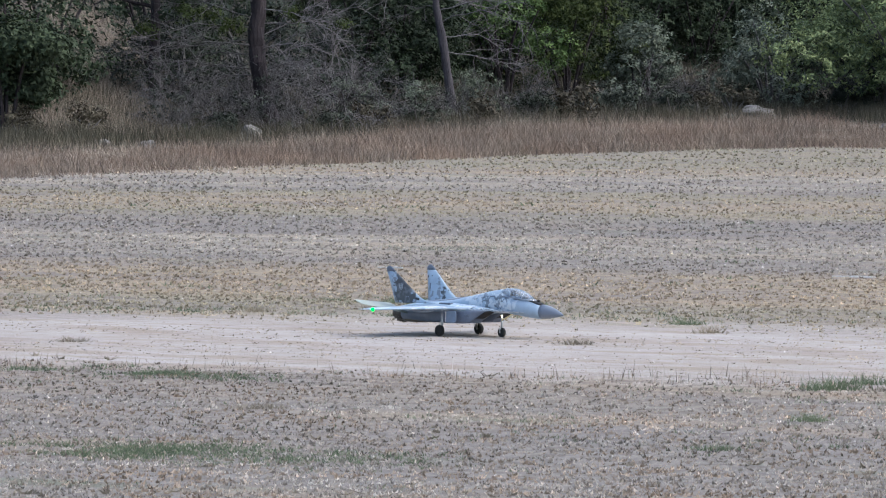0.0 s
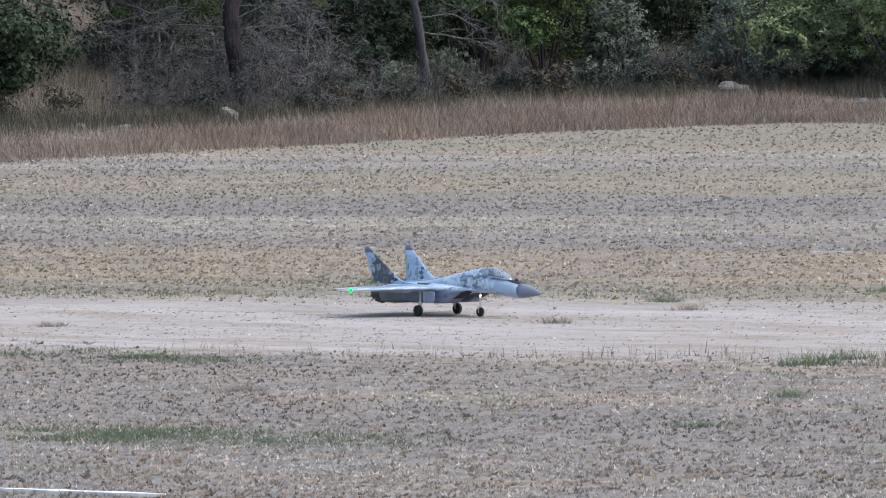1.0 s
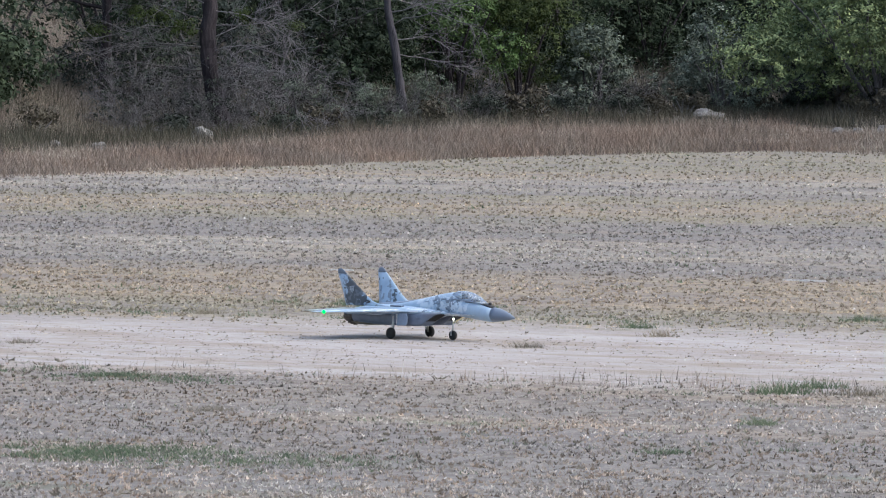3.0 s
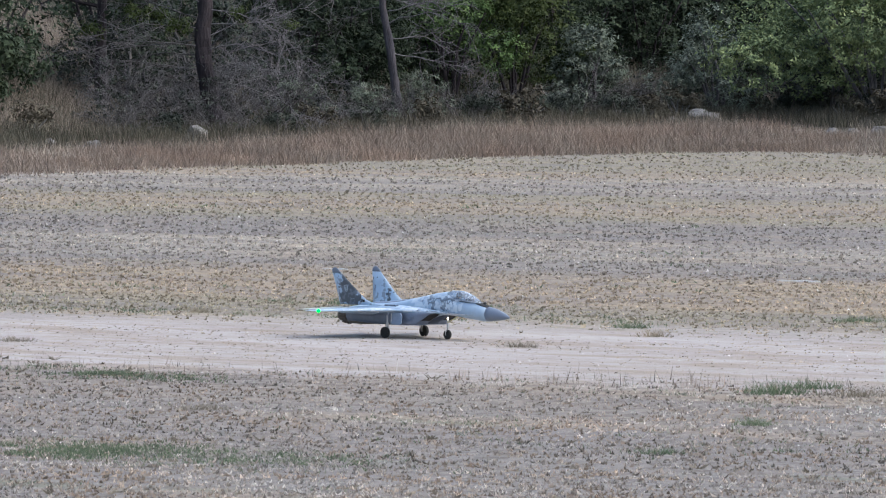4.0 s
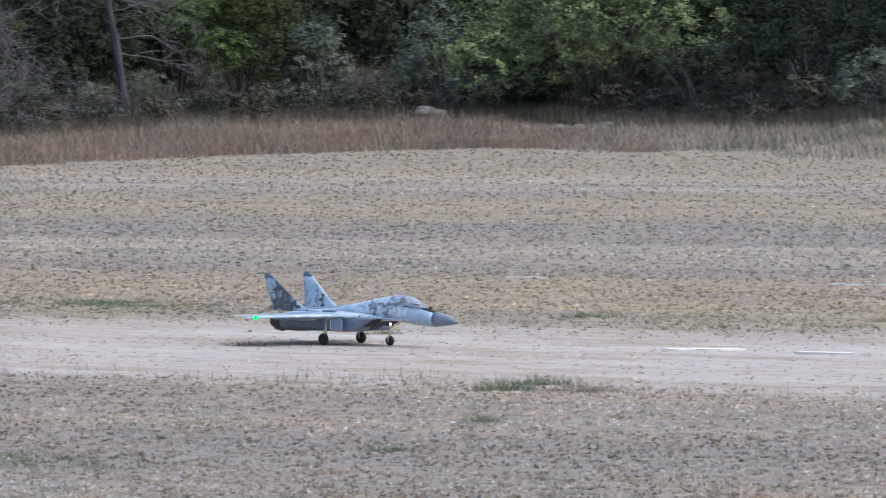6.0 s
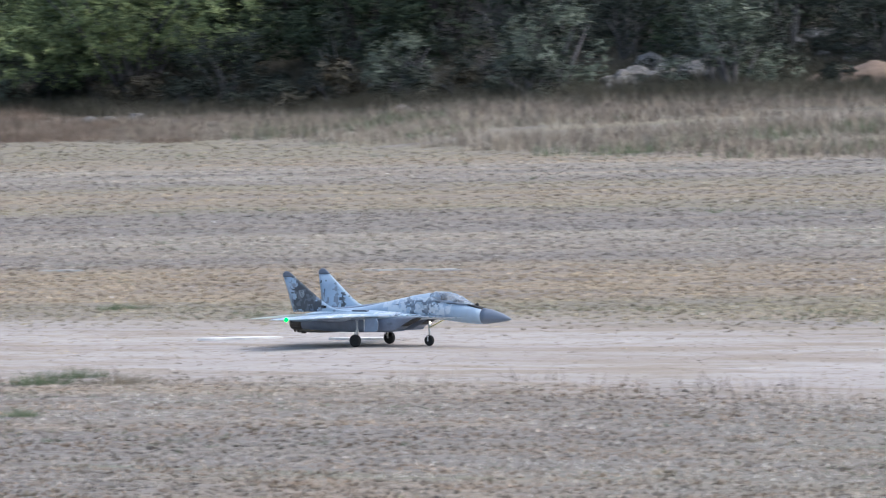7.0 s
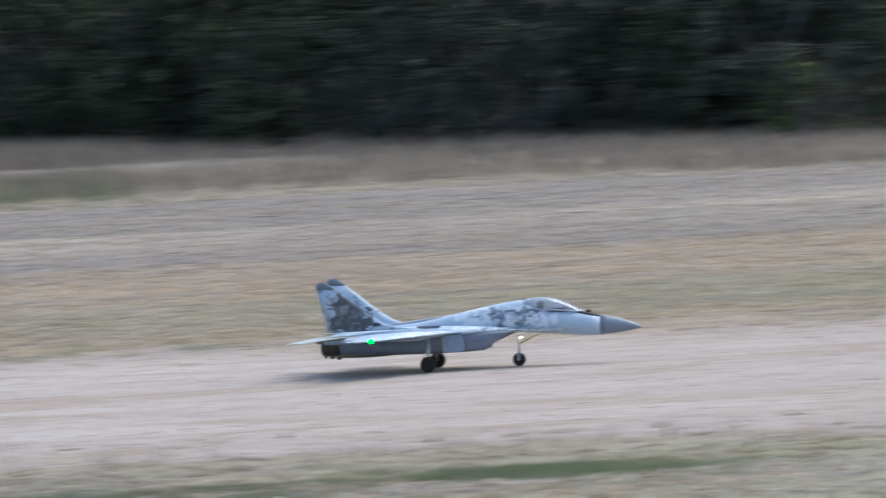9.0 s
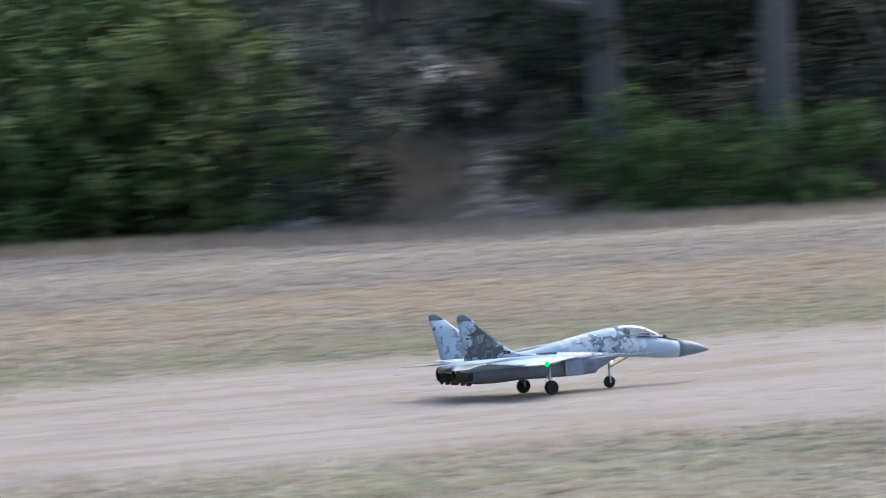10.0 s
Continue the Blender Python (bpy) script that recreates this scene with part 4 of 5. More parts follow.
def twig_curves(g, start, way, length, rad, level, droop, out, tips):
    """A drooping, wandering branch with side twigs on it, down to the finest level."""
    steps = 6
    pts, d = [np.array(start)], np.array(way) / np.linalg.norm(way)
    for k in range(steps):
        d = d + g.normal(0, .16, 3) + np.array((0, 0, -droop * (k / steps)))
        d /= np.linalg.norm(d)
        pts.append(pts[-1] + d * length / steps)
    pts = np.array(pts)
    out.append((pts, rad))
    if level == 0:
        tips.append(pts[-1])
        return
    for k in range(int(5 + 3 * level)):
        f = g.uniform(.15, 1.0) * steps
        i = min(steps - 1, int(f))
        p = pts[i] + (pts[i + 1] - pts[i]) * (f - i)
        side = (pts[i + 1] - pts[i]) / length * steps + g.normal(0, .55, 3) + np.array((0, 0, .12))
        twig_curves(g, p, side, length * g.uniform(.25, .5), max(.003, rad * .48), level - 1, droop * .6, out, tips)


def twig_bush(seed, wide, tall, label):
    """A leafless bush: many fine stems that fan out from one root."""
    g, root, out, tips = np.random.default_rng(seed), new("bare_bush"), [], []
    for k in range(9):
        a = g.uniform(0, 6.28)
        twig_curves(g, (.1 * math.cos(a), .1 * math.sin(a), 0), (wide / tall * .6 * math.cos(a), wide / tall * .6 * math.sin(a), 1), tall * g.uniform(.7, 1.1), .014, 2, .25, out, tips)
    part("branchwork", mesh_np("branchwork", *twig_tubes(out)), BARK_TWIG, root)
    v, f = leaf_cloud(tips, [.10] * len(tips), 700, .03, seed, .8, .1)
    part("crown", mesh_np("crown", v, f), LEAF_GREY, root)
    return tagged(root, label, "shrub")


def bare_pine(seed, bends, radius, limbs, sprigs, bark, label, leaf, top=9.0):
    """A pine with a bent trunk through bends (x, z), bare forking limbs (height, x, y, z way, length) and a few green sprigs."""
    g, root, out, tips = np.random.default_rng(seed), new("pine_tree"), [], []
    path = [Vector((x, 0, z)) for x, z in bends]
    fine = [path[0].lerp(path[1], 0)] + [a.lerp(b, q) for a, b in zip(path, path[1:]) for q in (.2, .4, .6, .8, 1.0)]
    bm = tube(fine, [radius * (1 - .55 * i / len(fine) + .5 * max(0, 1 - i / 5)) for i in range(len(fine))], 14)
    for v in bm.verts:
        v.co += Vector((noise.noise(v.co * 5), noise.noise(v.co * 5 + Vector((9, 0, 0))), 0)) * radius * .28
    part("trunk", bm, bark, root)
    zs, xs = [b[1] for b in bends], [b[0] for b in bends]
    for z, x, y, up, length in limbs:
        twig_curves(g, (float(np.interp(z, zs, xs)), 0, z), (x, y, up), length, .017, 2, .22, out, tips)
    part("branchwork", mesh_np("branchwork", *twig_tubes(out)), BARK_TWIG, root)
    # the living crown starts high above the bare limbs; unseen, it shades the wood
    high = [(float(np.interp(z, zs, xs)) + g.normal(0, 1.0), g.normal(0, 1.0), z) for z in np.linspace(top * .62, top, 14)]
    v, f = leaf_cloud(high, [.8] * 14, 4000, .07, seed, .6, .3)
    part("crown", mesh_np("crown", v, f), LEAF_DARK, root)
    if sprigs:
        v, f = leaf_cloud([q[:3] for q in sprigs], [q[3] for q in sprigs], 2600, .028, seed + 1, .7, .2)
        part("foliage", mesh_np("foliage", v, f), leaf, root, "yellow-green needle sprigs")
    return tagged(root, label, "tree")


def put(ob, az, r, turn=0.0, size=1.0, sink=0.05):
    x, y, z = place(az, r)
    ob.matrix_basis = pose(x, y, z - sink, 0, 0, turn)
    ob.scale = (size, size, size)


KINDS = {
    "dark": [shrub("shrub", 10 + k, 3.2, 3.2, 6000, .046, LEAF_DARK, BARK, "dense dark evergreen shrub at the wood's edge", low=.1) for k in range(3)],
    "grey": [shrub("shrub", 20 + k, 2.8, 2.3, 5600, .035, LEAF_GREY, BARK_PALE, "grey-green leafy shrub on the slope", low=.08) for k in range(3)],
    "olive": [shrub("shrub", 30 + k, 3.4, 3.3, 6000, .052, LEAF_OLIVE, BARK_PALE, "broad olive green bush at the field's edge", low=.06) for k in range(2)],
    "fresh": [shrub("shrub", 40 + k, 3.0, 2.8, 6000, .050, LEAF_FRESH, BARK, "full green bush beside the field", low=.06) for k in range(3)],
    "low": [shrub("shrub", 50 + k, 1.5, 0.8, 1700, .034, LEAF_GREY, BARK_PALE, "low grey-green scrub in dry grass", low=0.1) for k in range(2)],
    "dry": [shrub("shrub", 60 + k, 1.6, 1.0, 1500, .05, LEAF_DRY, BARK_PALE, "dry brown scrub at the wood's edge", low=0.1) for k in range(2)],
    "sage": [shrub("shrub", 65 + k, 2.4, 1.9, 5200, .030, LEAF_SAGE, BARK_TWIG, "airy sage green shrub at the wood's edge", low=.12) for k in range(2)],
    "bare": [twig_bush(70 + k, 1.6, 1.5, "leafless grey branching bush") for k in range(3)],
}
used = set()
rngv = random.Random(5)


def plant(kind, az, r, size=1.0, variant=None):
    """Put one shrub of a kind; each kind's first ones are used, then copied."""
    pool = KINDS[kind]
    src = pool[rngv.randrange(len(pool)) if variant is None else variant % len(pool)]
    ob = src
    if src.name in used:
        ob = copy_thing(src, Matrix())
    used.add(src.name)
    put(ob, az, r, rngv.uniform(0, 360), size)
    tagged(ob, group="shrubs along the wood")
    return ob


def line_at(az):
    return float(np.interp(az, AZ, LINE))


# trees that stand out
big_oak = shrub("oak_bush", 81, 7.4, 4.6, 42000, .040, LEAF_OAK, BARK_TWIG, "wide spreading olive green oak at the field's edge", "tree", 14, 0.40)
put(big_oak, -38.95, line_at(-38.95) + 2.6, 40)
side_oak = shrub("oak_bush", 82, 2.6, 2.9, 8000, .036, LEAF_SAGE, BARK_TWIG, "grey-green young oak at the field's edge", "tree", 6, 0.22)
put(side_oak, -40.5, line_at(-40.5) + 1.2, 10)
for az, back, seed, wide, tall, leaf, low in ((-42.45, 4.0, 84, 3.4, 3.3, LEAF_LIME, .50), (-43.05, 6.0, 85, 2.6, 3.1, LEAF_FRESH, .45), (-44.0, 6.0, 86, 2.4, 3.0, LEAF_DARK, .3), (-41.75, 1.4, 87, 2.2, 2.1, LEAF_SAGE, .2)):
    tree = shrub("oak_bush", seed, wide, tall, 11000, .036, leaf, BARK, "small bushy oak with green foliage over a shaded foot", "tree", 6, low)
    put(tree, az, line_at(az) + back, seed * 31)
for az, back, seed in ((-47.85, 1.0, 83), (-48.35, 2.5, 88)):
    cypress = shrub("cypress", seed, 1.9, 4.8, 11000, .05, LEAF_DARK, BARK, "tall dark evergreen with dense foliage", "tree", 4, 0.12)
    put(cypress, az, line_at(az) + back, 0)
gp = np.random.default_rng(12)
left = [(z, -1, gp.uniform(-.5, .5), gp.uniform(-.05, .3), gp.uniform(2.0, 3.0)) for z in (1.25, 1.4, 1.55, 1.7, 1.85, 2.0, 2.2, 2.4, 2.7, 3.0, 3.3)]
right = [(z, 1, gp.uniform(-.5, .5), gp.uniform(0, .35), gp.uniform(1.5, 2.4)) for z in (1.1, 1.3, 1.5, 1.75, 2.0, 2.3, 2.6, 2.9, 3.2)]
old_pine = bare_pine(91, [(.12, -.2), (.05, .5), (-.1, 1.2), (-.2, 2.0), (-.1, 3.2), (.1, 5), (.2, 8.5)], .21, left + right,
                     [(-1.55, -.2, 2.55, .30), (-.7, -.3, 2.3, .32), (-2.4, 0, 2.2, .26), (-1.1, .2, 2.5, .25), (.55, 0, 2.5, .25), (1.5, .2, 2.3, .2)], BARK, "old pine with a dark trunk and bare grey branches", LEAF_LIME)
put(old_pine, -45.35, line_at(-45.35) + 1.0, 45.35)
right = [(z, 1, gp.uniform(-.4, .4), gp.uniform(-.15, .35), gp.uniform(1.2, 2.3)) for z in (1.6, 1.9, 2.2, 2.5, 2.8, 3.1, 3.4)] + [(z, -1, gp.uniform(-.4, .4), .1, 1.4) for z in (2.6, 3.0, 3.3)]
thin_pine = bare_pine(92, [(.05, -.2), (-.02, .8), (-.12, 1.6), (-.3, 2.6), (-.36, 4), (-.5, 8)], .11, right, (), BARK_MID, "thin leaning pine with pale bare branches", LEAF_LIME)
put(thin_pine, -43.58, line_at(-43.58) + 2.0, 43.58)
back_pine = limb_tree("pine_tree", 93, 7.0, .14, 14, 8, BARK, LEAF_DARK, 3500, .06, "slim pine standing in the shade of the wood", 2.4, .3, -.03)
put(back_pine, -42.1, line_at(-42.1) + 9.0, 0)
for az, back, seed in ((-46.4, 6, 94), (-41.5, 12, 95), (24.45, 2.6, 96), (26.1, 2.2, 97), (-20.5, 7, 99)):
    t = limb_tree("pine_tree", seed, 6.5, .20 if az > 20 else .13, 14, 8, BARK_PALE if az > 20 else BARK, LEAF_DARK, 3000, .06, "slim pine trunk among the shrubs", 2.2, .3, .05)
    put(t, az, line_at(az) + back, seed * 7)

# (azimuth from, to, rows of (kinds, metres behind the line, spacing, size))
BELTS = [
    (-52, -48.8, [("low dry", 1, 1.4, 1.0), ("dark grey", 4, 2.0, .9), ("dark", 9, 2.2, 1.2)]),
    (-48.8, -47.4, [("low dry", .5, 1.6, .8), ("dark", 7, 1.8, 1.2)]),
    (-47.4, -46.5, [("low dry", .5, 1.7, .6), ("low", 8, 2.6, .6), ("dark", 34, 2.4, 1.3)]),
    (-46.5, -44.6, [("low bare", -.5, 1.0, .7), ("bare", 1.0, .9, .85), ("bare", 3, 1.0, 1.1), ("bare grey", 5.5, 1.5, 1.1), ("dark grey", 9, 1.9, 1.1), ("dark", 15, 2.2, 1.4)]),
    (-44.6, -42.9, [("low dry", -1, 1.1, .7), ("bare low", 1.0, 1.1, .7), ("low sage", 2.5, 1.4, .6), ("dark", 8, 1.5, .95), ("dark", 11, 1.7, 1.1), ("dark", 16, 2.0, 1.4)]),
    (-42.9, -41.4, [("low dry", -1, 1.1, .8), ("low bare", .8, 1.1, .7), ("dark low", 4, 1.4, .5), ("dark", 8, 1.4, .8), ("dark", 12, 1.6, 1.1), ("dark", 16, 2.0, 1.4)]),
    # dark rows added behind the scrub stand for the hollow's deep shade
    (-41.4, -40.6, [("low dry", -1, .9, .7), ("low dry", 3, 1.2, .6), ("dark", 9, 1.4, .75), ("dark", 12, 1.4, 1.1), ("dark", 17, 1.6, 1.4)]),
    (-40.6, -37.2, [("low dry", 0.0, 1.1, .8), ("low grey", 2.5, 1.2, .8), ("dark", 9, 1.8, 1.0), ("dark", 14, 2.0, 1.3)]),
    (-37.2, -34.6, [("low dry", -1, 1.3, 1.0), ("grey bare", 3, 1.7, .85), ("dark grey", 7, 1.9, 1.1), ("dark", 13, 2.2, 1.4)]),
    (-34.6, -31.2, [("grey dark", 7, 1.8, .8), ("dark grey", 10, 2.0, .9), ("dark", 14, 2.0, 1.2), ("dark", 19, 2.3, 1.4)]),
    (-31.2, -16.5, [("grey dark bare", 1, 1.6, .7), ("dark grey", 4.5, 1.8, 1.0), ("dark", 9, 2.0, 1.3)]),
    (-16.5, -8.0, [("dark grey", 1, 1.6, .7), ("dark", 5, 2.0, 1.1), ("dark", 10, 2.4, 1.4)]),
    (-8.0, 4.5, [("dark grey", .8, 1.4, .6), ("grey", 2.2, 1.5, .8), ("dark", 4.5, 1.9, 1.0), ("dark", 8, 2.2, 1.3)]),
    (4.5, 21.8, [("fresh olive", .4, 1.3, .42), ("fresh olive sage fresh", 1.6, 1.4, .62), ("fresh olive sage", 3.4, 1.6, .9), ("sage fresh", 7, 2.1, 1.2)]),
    (24.4, 30, [("fresh dark", .8, 1.2, .4), ("fresh grey", 2.5, 1.4, .55), ("grey sage dark", 5, 1.9, .9), ("grey dark", 9, 2.0, 1.3)]),
    (21.6, 22.5, [("dry low", .5, 1.0, .7), ("dry low", 3, 1.0, .8), ("grey dry", 6, 1.2, .7), ("sage", 10, 1.5, .9)]),
    (20.8, 26.5, [("sage", 15, 1.5, 1.1), ("sage grey", 19, 1.7, 1.5)]),
    (23.4, 24.6, [("dry low", 4, 1.0, .6), ("grey low", 8, 1.2, .7), ("sage", 11, 1.4, .9)]),
]
for a0, a1, rows in BELTS:
    for kinds, back, gap, size in rows:
        az = a0 + rngv.random() * 0.5
        while az < a1:
            r = line_at(az) + back + rngv.uniform(-0.8, 0.8)
            plant(rngv.choice(kinds.split()), az, r, size * rngv.uniform(0.8, 1.2))
            az += math.degrees(gap * rngv.uniform(0.75, 1.25) / r)
# single bushes: kind, azimuth, metres behind the line, size
for kind, az, back, size in (("sage", -33.2, .6, 1.0), ("grey", -33.35, 1.6, 1.0), ("low", -32.2, .2, .75), ("sage", -31.0, 1.0, .95), ("grey", -30.5, 1.4, .9), ("sage", -34.9, .6, 1.0), ("grey", -35.3, 1.0, 1.0), ("grey", -29.3, 1.0, .8), ("sage", -27.2, .6, .7), ("sage", -36.4, 1, .8), ("sage", -24.6, .8, .7), ("dry", -19.6, 0, .9), ("dry", -18.9, 0, .8), ("sage", -17.4, .5, .8), ("fresh", -14.7, .5, 1.0), ("fresh", -13.6, 1.0, .9),
                             ("olive", -12.2, 3.5, .8), ("dry", -12.6, -1.5, .8), ("dry", -11.6, -1.0, .9), ("olive", .6, .6, .28), ("dry", 2.2, .8, .8), ("dry", 3.2, .6, .9), ("dry", 4.2, .8, .8),
                             ("fresh", 19.2, .8, .75), ("olive", 20.2, 1.2, .8), ("grey", 21.5, .8, .7), ("dry", 22.25, .2, .5), ("dry", 24.25, .3, .4), ("fresh", 25.0, .5, .36), ("fresh", 26.2, .4, .38)):
    plant(kind, az, line_at(az) + back, size)


# ---- rocks and earth ----
def rock(seed, size, flat=0.6):
    bm = bmesh.new()
    bmesh.ops.create_icosphere(bm, subdivisions=3, radius=1.0)
    for v in bm.verts:
        q = v.co * 1.3 + Vector((seed * 3.1, seed * 1.7, seed))
        k = 1 + 0.45 * noise.noise(q) + 0.16 * noise.noise(q * 3.1)
        v.co = Vector((v.co.x * k * size, v.co.y * k * size * 0.8, v.co.z * k * size * flat))
    return tagged(part("rock", bm, ROCK, smooth=False), "weathered pale limestone rock in the grass", "rock", "rocks")


def lay(az, r, size, seed, flat=0.6):
    x, y, z = place(az, r)
    ob = rock(seed, size, flat)
    ob.matrix_basis = pose(x, y, z + size * flat * 0.35, 0, 0, seed * 57)
    return ob


seed = 1
for az, back, size, flat in ((-45.5, -2.5, .24, 1.0), (-46.9, -4, .14, .7), (-46.5, -5, .16, .6), (-40.65, -3, .42, .55), (-40.9, -2.6, .2, .5), (-39.4, -9, .20, .6), (-39.2, -8, .16, .6), (-38.95, -7, .18, .8),
                             (-38.6, -8.5, .12, .6), (-38.2, -9, .15, .5), (-37.9, -8, .11, .6), (-36.4, -5, .22, .5), (-36.6, -6, .14, .5), (21.2, .2, .22, .5), (21.5, .1, .28, .5), (20.9, .3, .18, .5), (19.1, -.5, .10, .5)):
    lay(az, line_at(az) + back, size, seed, flat)
    seed += 1
for k in range(26):
    lay(-34.45 + rngv.uniform(0, 1.25), line_at(-34) + rngv.uniform(2.2, 6.0), rngv.uniform(.16, .42), seed, .6)
    seed += 1
for k in range(12):
    lay(-32.6 + rngv.uniform(-.3, 1.6), line_at(-32) + rngv.uniform(6.0, 9.5), rngv.uniform(.12, .3), seed, .6)
    seed += 1
# the stony gully between the bushes: its bearing and half width by the metres climbed
GULLY = ([0, 9, 13, 17], [23.45, 23.37, 22.72, 22.5], [.50, .22, .16, .12])
for k in range(90):
    f = 14 * rngv.random() ** 1.3
    half = float(np.interp(f, GULLY[0], GULLY[2]))
    lay(float(np.interp(f, GULLY[0], GULLY[1])) + rngv.uniform(-1, 1) * half, line_at(23) + .2 + f, rngv.uniform(.06, .2), seed, .55)
    seed += 1


def gully_path():
    """The stony floor of the gully, a strip a little above the slope."""
    rows, cols = 36, 8
    verts, faces = [], []
    for i in range(rows):
        for j in range(cols):
            r = line_at(23.3) - .1 + i * .42
            half = float(np.interp(i * .42, GULLY[0], GULLY[2]))
            az = float(np.interp(i * .42, GULLY[0], GULLY[1])) + (j - 3.5) / 3.5 * half + .04 * math.sin(i * 1.3 + j)
            x, y, z = place(az, r)
            rim = j in (0, cols - 1) or i in (0, rows - 1)
            verts.append((x, y, z + (-.05 if rim else .03 + .05 * noise.noise(Vector((x, y, 0)) * 1.7))))
    for i in range(rows - 1):
        for j in range(cols - 1):
            a = i * cols + j
            faces.append((a, a + 1, a + cols + 1, a + cols))
    ob = part("path", mesh_np("path", np.array(verts), np.array(faces)), PATH_EARTH, smooth=True)
    tagged(ob, "stony grey-brown path up the gully", "path", kind="structure")


gully_path()


def earth_mound():
    x, y, z = place(-31.95, line_at(-31.95) + 2.4)
    g = 26
    bm = bmesh.new()
    bmesh.ops.create_grid(bm, x_segments=g, y_segments=g, size=1.0)
    for v in bm.verts:
        r = min(1.0, v.co.length)
        h = (1 - r * r) ** 1.5 * (1.25 + 0.5 * noise.noise(v.co * 2.3)) + 0.12 * noise.noise(v.co * 6)
        v.co = Vector((v.co.x * 1.7, v.co.y * 2.0, h * 0.42 - 0.14 - 0.25 * max(0, r - .9) * 10))
    ob = part("earth_mound", bm, EARTH, smooth=True)
    ob.matrix_basis = pose(x, y, z, 8, 0, 32)
    tagged(ob, "bare orange earth mound below the wood", "mound")


earth_mound()

# ---- grass ----


def scatter(count, x0, x1, y0, y1):
    return np.stack([rng.uniform(x0, x1, count), rng.uniform(y0, y1, count)], -1)


def ring_points(count, a0, a1, d0, d1, base=EDGE):
    az = rng.uniform(a0, a1, count)
    r = np.interp(az, AZ, base) + rng.uniform(d0, d1, count) + rng.normal(0, min(1.2, (d1 - d0) * .12), count)
    return np.stack([r * np.sin(np.radians(az)), r * np.cos(np.radians(az))], -1)


def in_view(p):
    az, r = polar(p[:, 0], p[:, 1])
    return p[(az > -52) & (az < 31)]


def field_points(count, near, far):
    """Points spread over the field between two distances from the runway's line, thinning with range."""
    az = rng.uniform(-51, 30, count)
    c = np.cos(np.radians(az))
    r0, r1 = near / c, (np.interp(az, AZ, EDGE) if far is None else far / c)
    r = 1 / (1 / r1 + (1 / r0 - 1 / r1) * rng.random(count))
    return np.stack([r * np.sin(np.radians(az)), r * np.cos(np.radians(az))], -1)


p = patchy(field_points(215000, 13.0, 23.6), .5, -1.6, 3)
p = p[p[:, 1] < np.interp(p[:, 0], RUN_X, RUN_NEAR) + rng.normal(0, .25, len(p))]
blades("near_grass", p, .019, .0105, 3, .006, NEAR, "short dry mown grass beside the runway", "grass", .5, tufted=True)
p = patchy(field_points(9000, 13.0, 22.5), .45, .55, 4)
blades("brown_tufts", p, .018 * rng.choice((.6, 1.0, 1.6), len(p), p=(.4, .4, .2)), .008, 8, .010, WEED_BROWN, "small brown weeds in the mown grass", "grass", 1.0, tufted=True)
p = patchy(field_points(8000, 13.0, 22.5), 1.1, .85, 5)
blades("green_tufts", p, .026, .006, 8, .03, GREEN, "small green weeds in the mown grass", "grass", .7)
p = patchy(field_points(215000, 26.4, None), 1.2, -1.5, 6)
p = p[p[:, 1] > np.interp(p[:, 0], RUN_X, RUN_FAR) + rng.normal(0, .6, len(p))]
w = np.hypot(p[:, 0], p[:, 1])
blades("far_grass", p, .011 + w * .00026, w * .00042, 3, .009, STRAW, "dry straw coloured mown grass", "grass", .5, tufted=True)
p = field_points(45000, 13.0, 23.6)
p = p[p[:, 1] < np.interp(p[:, 0], RUN_X, RUN_NEAR) + rng.normal(0, .25, len(p))]
blades("near_stubble", p, .013, .006, 3, .06, NEAR, "fine pale straw stubble beside the runway", "grass", .7)
p = field_points(60000, 27.4, None)
p = p[p[:, 1] > np.interp(p[:, 0], RUN_X, RUN_FAR) + rng.normal(0, .6, len(p))]
w = np.hypot(p[:, 0], p[:, 1])
blades("far_stubble", p, .011 + w * .00012, w * .00014, 3, .15, STRAW, "fine straw stubble over the field", "grass", .7)
p = patchy(field_points(9000, 28.4, None), 1.0, .7, 8)
w = np.hypot(p[:, 0], p[:, 1]) * rng.choice((.5, .8, 1.3), len(p), p=(.55, .35, .10))
blades("field_weeds", p, .010 + w * .00026, w * .00012, 6, .012, WEED_BROWN, "dull brown weeds scattered over the field", "grass", .55, tufted=True)
p = patchy(field_points(9000, 28.4, None), 2.6, .85, 9)
w = np.hypot(p[:, 0], p[:, 1])
w = w * rng.choice((.5, .9, 1.5), len(p), p=(.5, .35, .15))
blades("field_greens", p, .015 + w * .0003, w * .00026, 9, .11, GREEN, "green regrowth in the mown field", "grass", 1.2)
p = patchy(field_points(70000, 21.0, 29.0), .9, -.5, 11)
p = p[rng.random(len(p)) < np.interp(p[:, 0], [-24, -17], [1.0, .3])]
blades("runway_grass", p, .011, .010, 3, .006, STRAW, "sparse dry grass on the bare runway", "grass", .6, tufted=True)
p = patchy(field_points(9000, 19.8, 23.6), .7, -.4, 12)
p = p[np.abs(p[:, 1] - np.interp(p[:, 0], RUN_X, RUN_NEAR)) < .45]
blades("verge_stalks", p, .085, .005, 3, .03, NEAR, "upright dry seed stalks along the runway", "grass", .25)
p = patchy(field_points(9000, 26.6, 31), .9, .1, 13)
p = p[np.abs(p[:, 1] - .4 - np.interp(p[:, 0], RUN_X, RUN_FAR)) < .6]
blades("verge_greens", p, .035, .007, 8, .04, GREEN, "green weeds along the runway's far side", "grass", .6)
p = patchy(ring_points(24000, -52, -38.4, -2.0, 10), 1.4, -.8, 14)
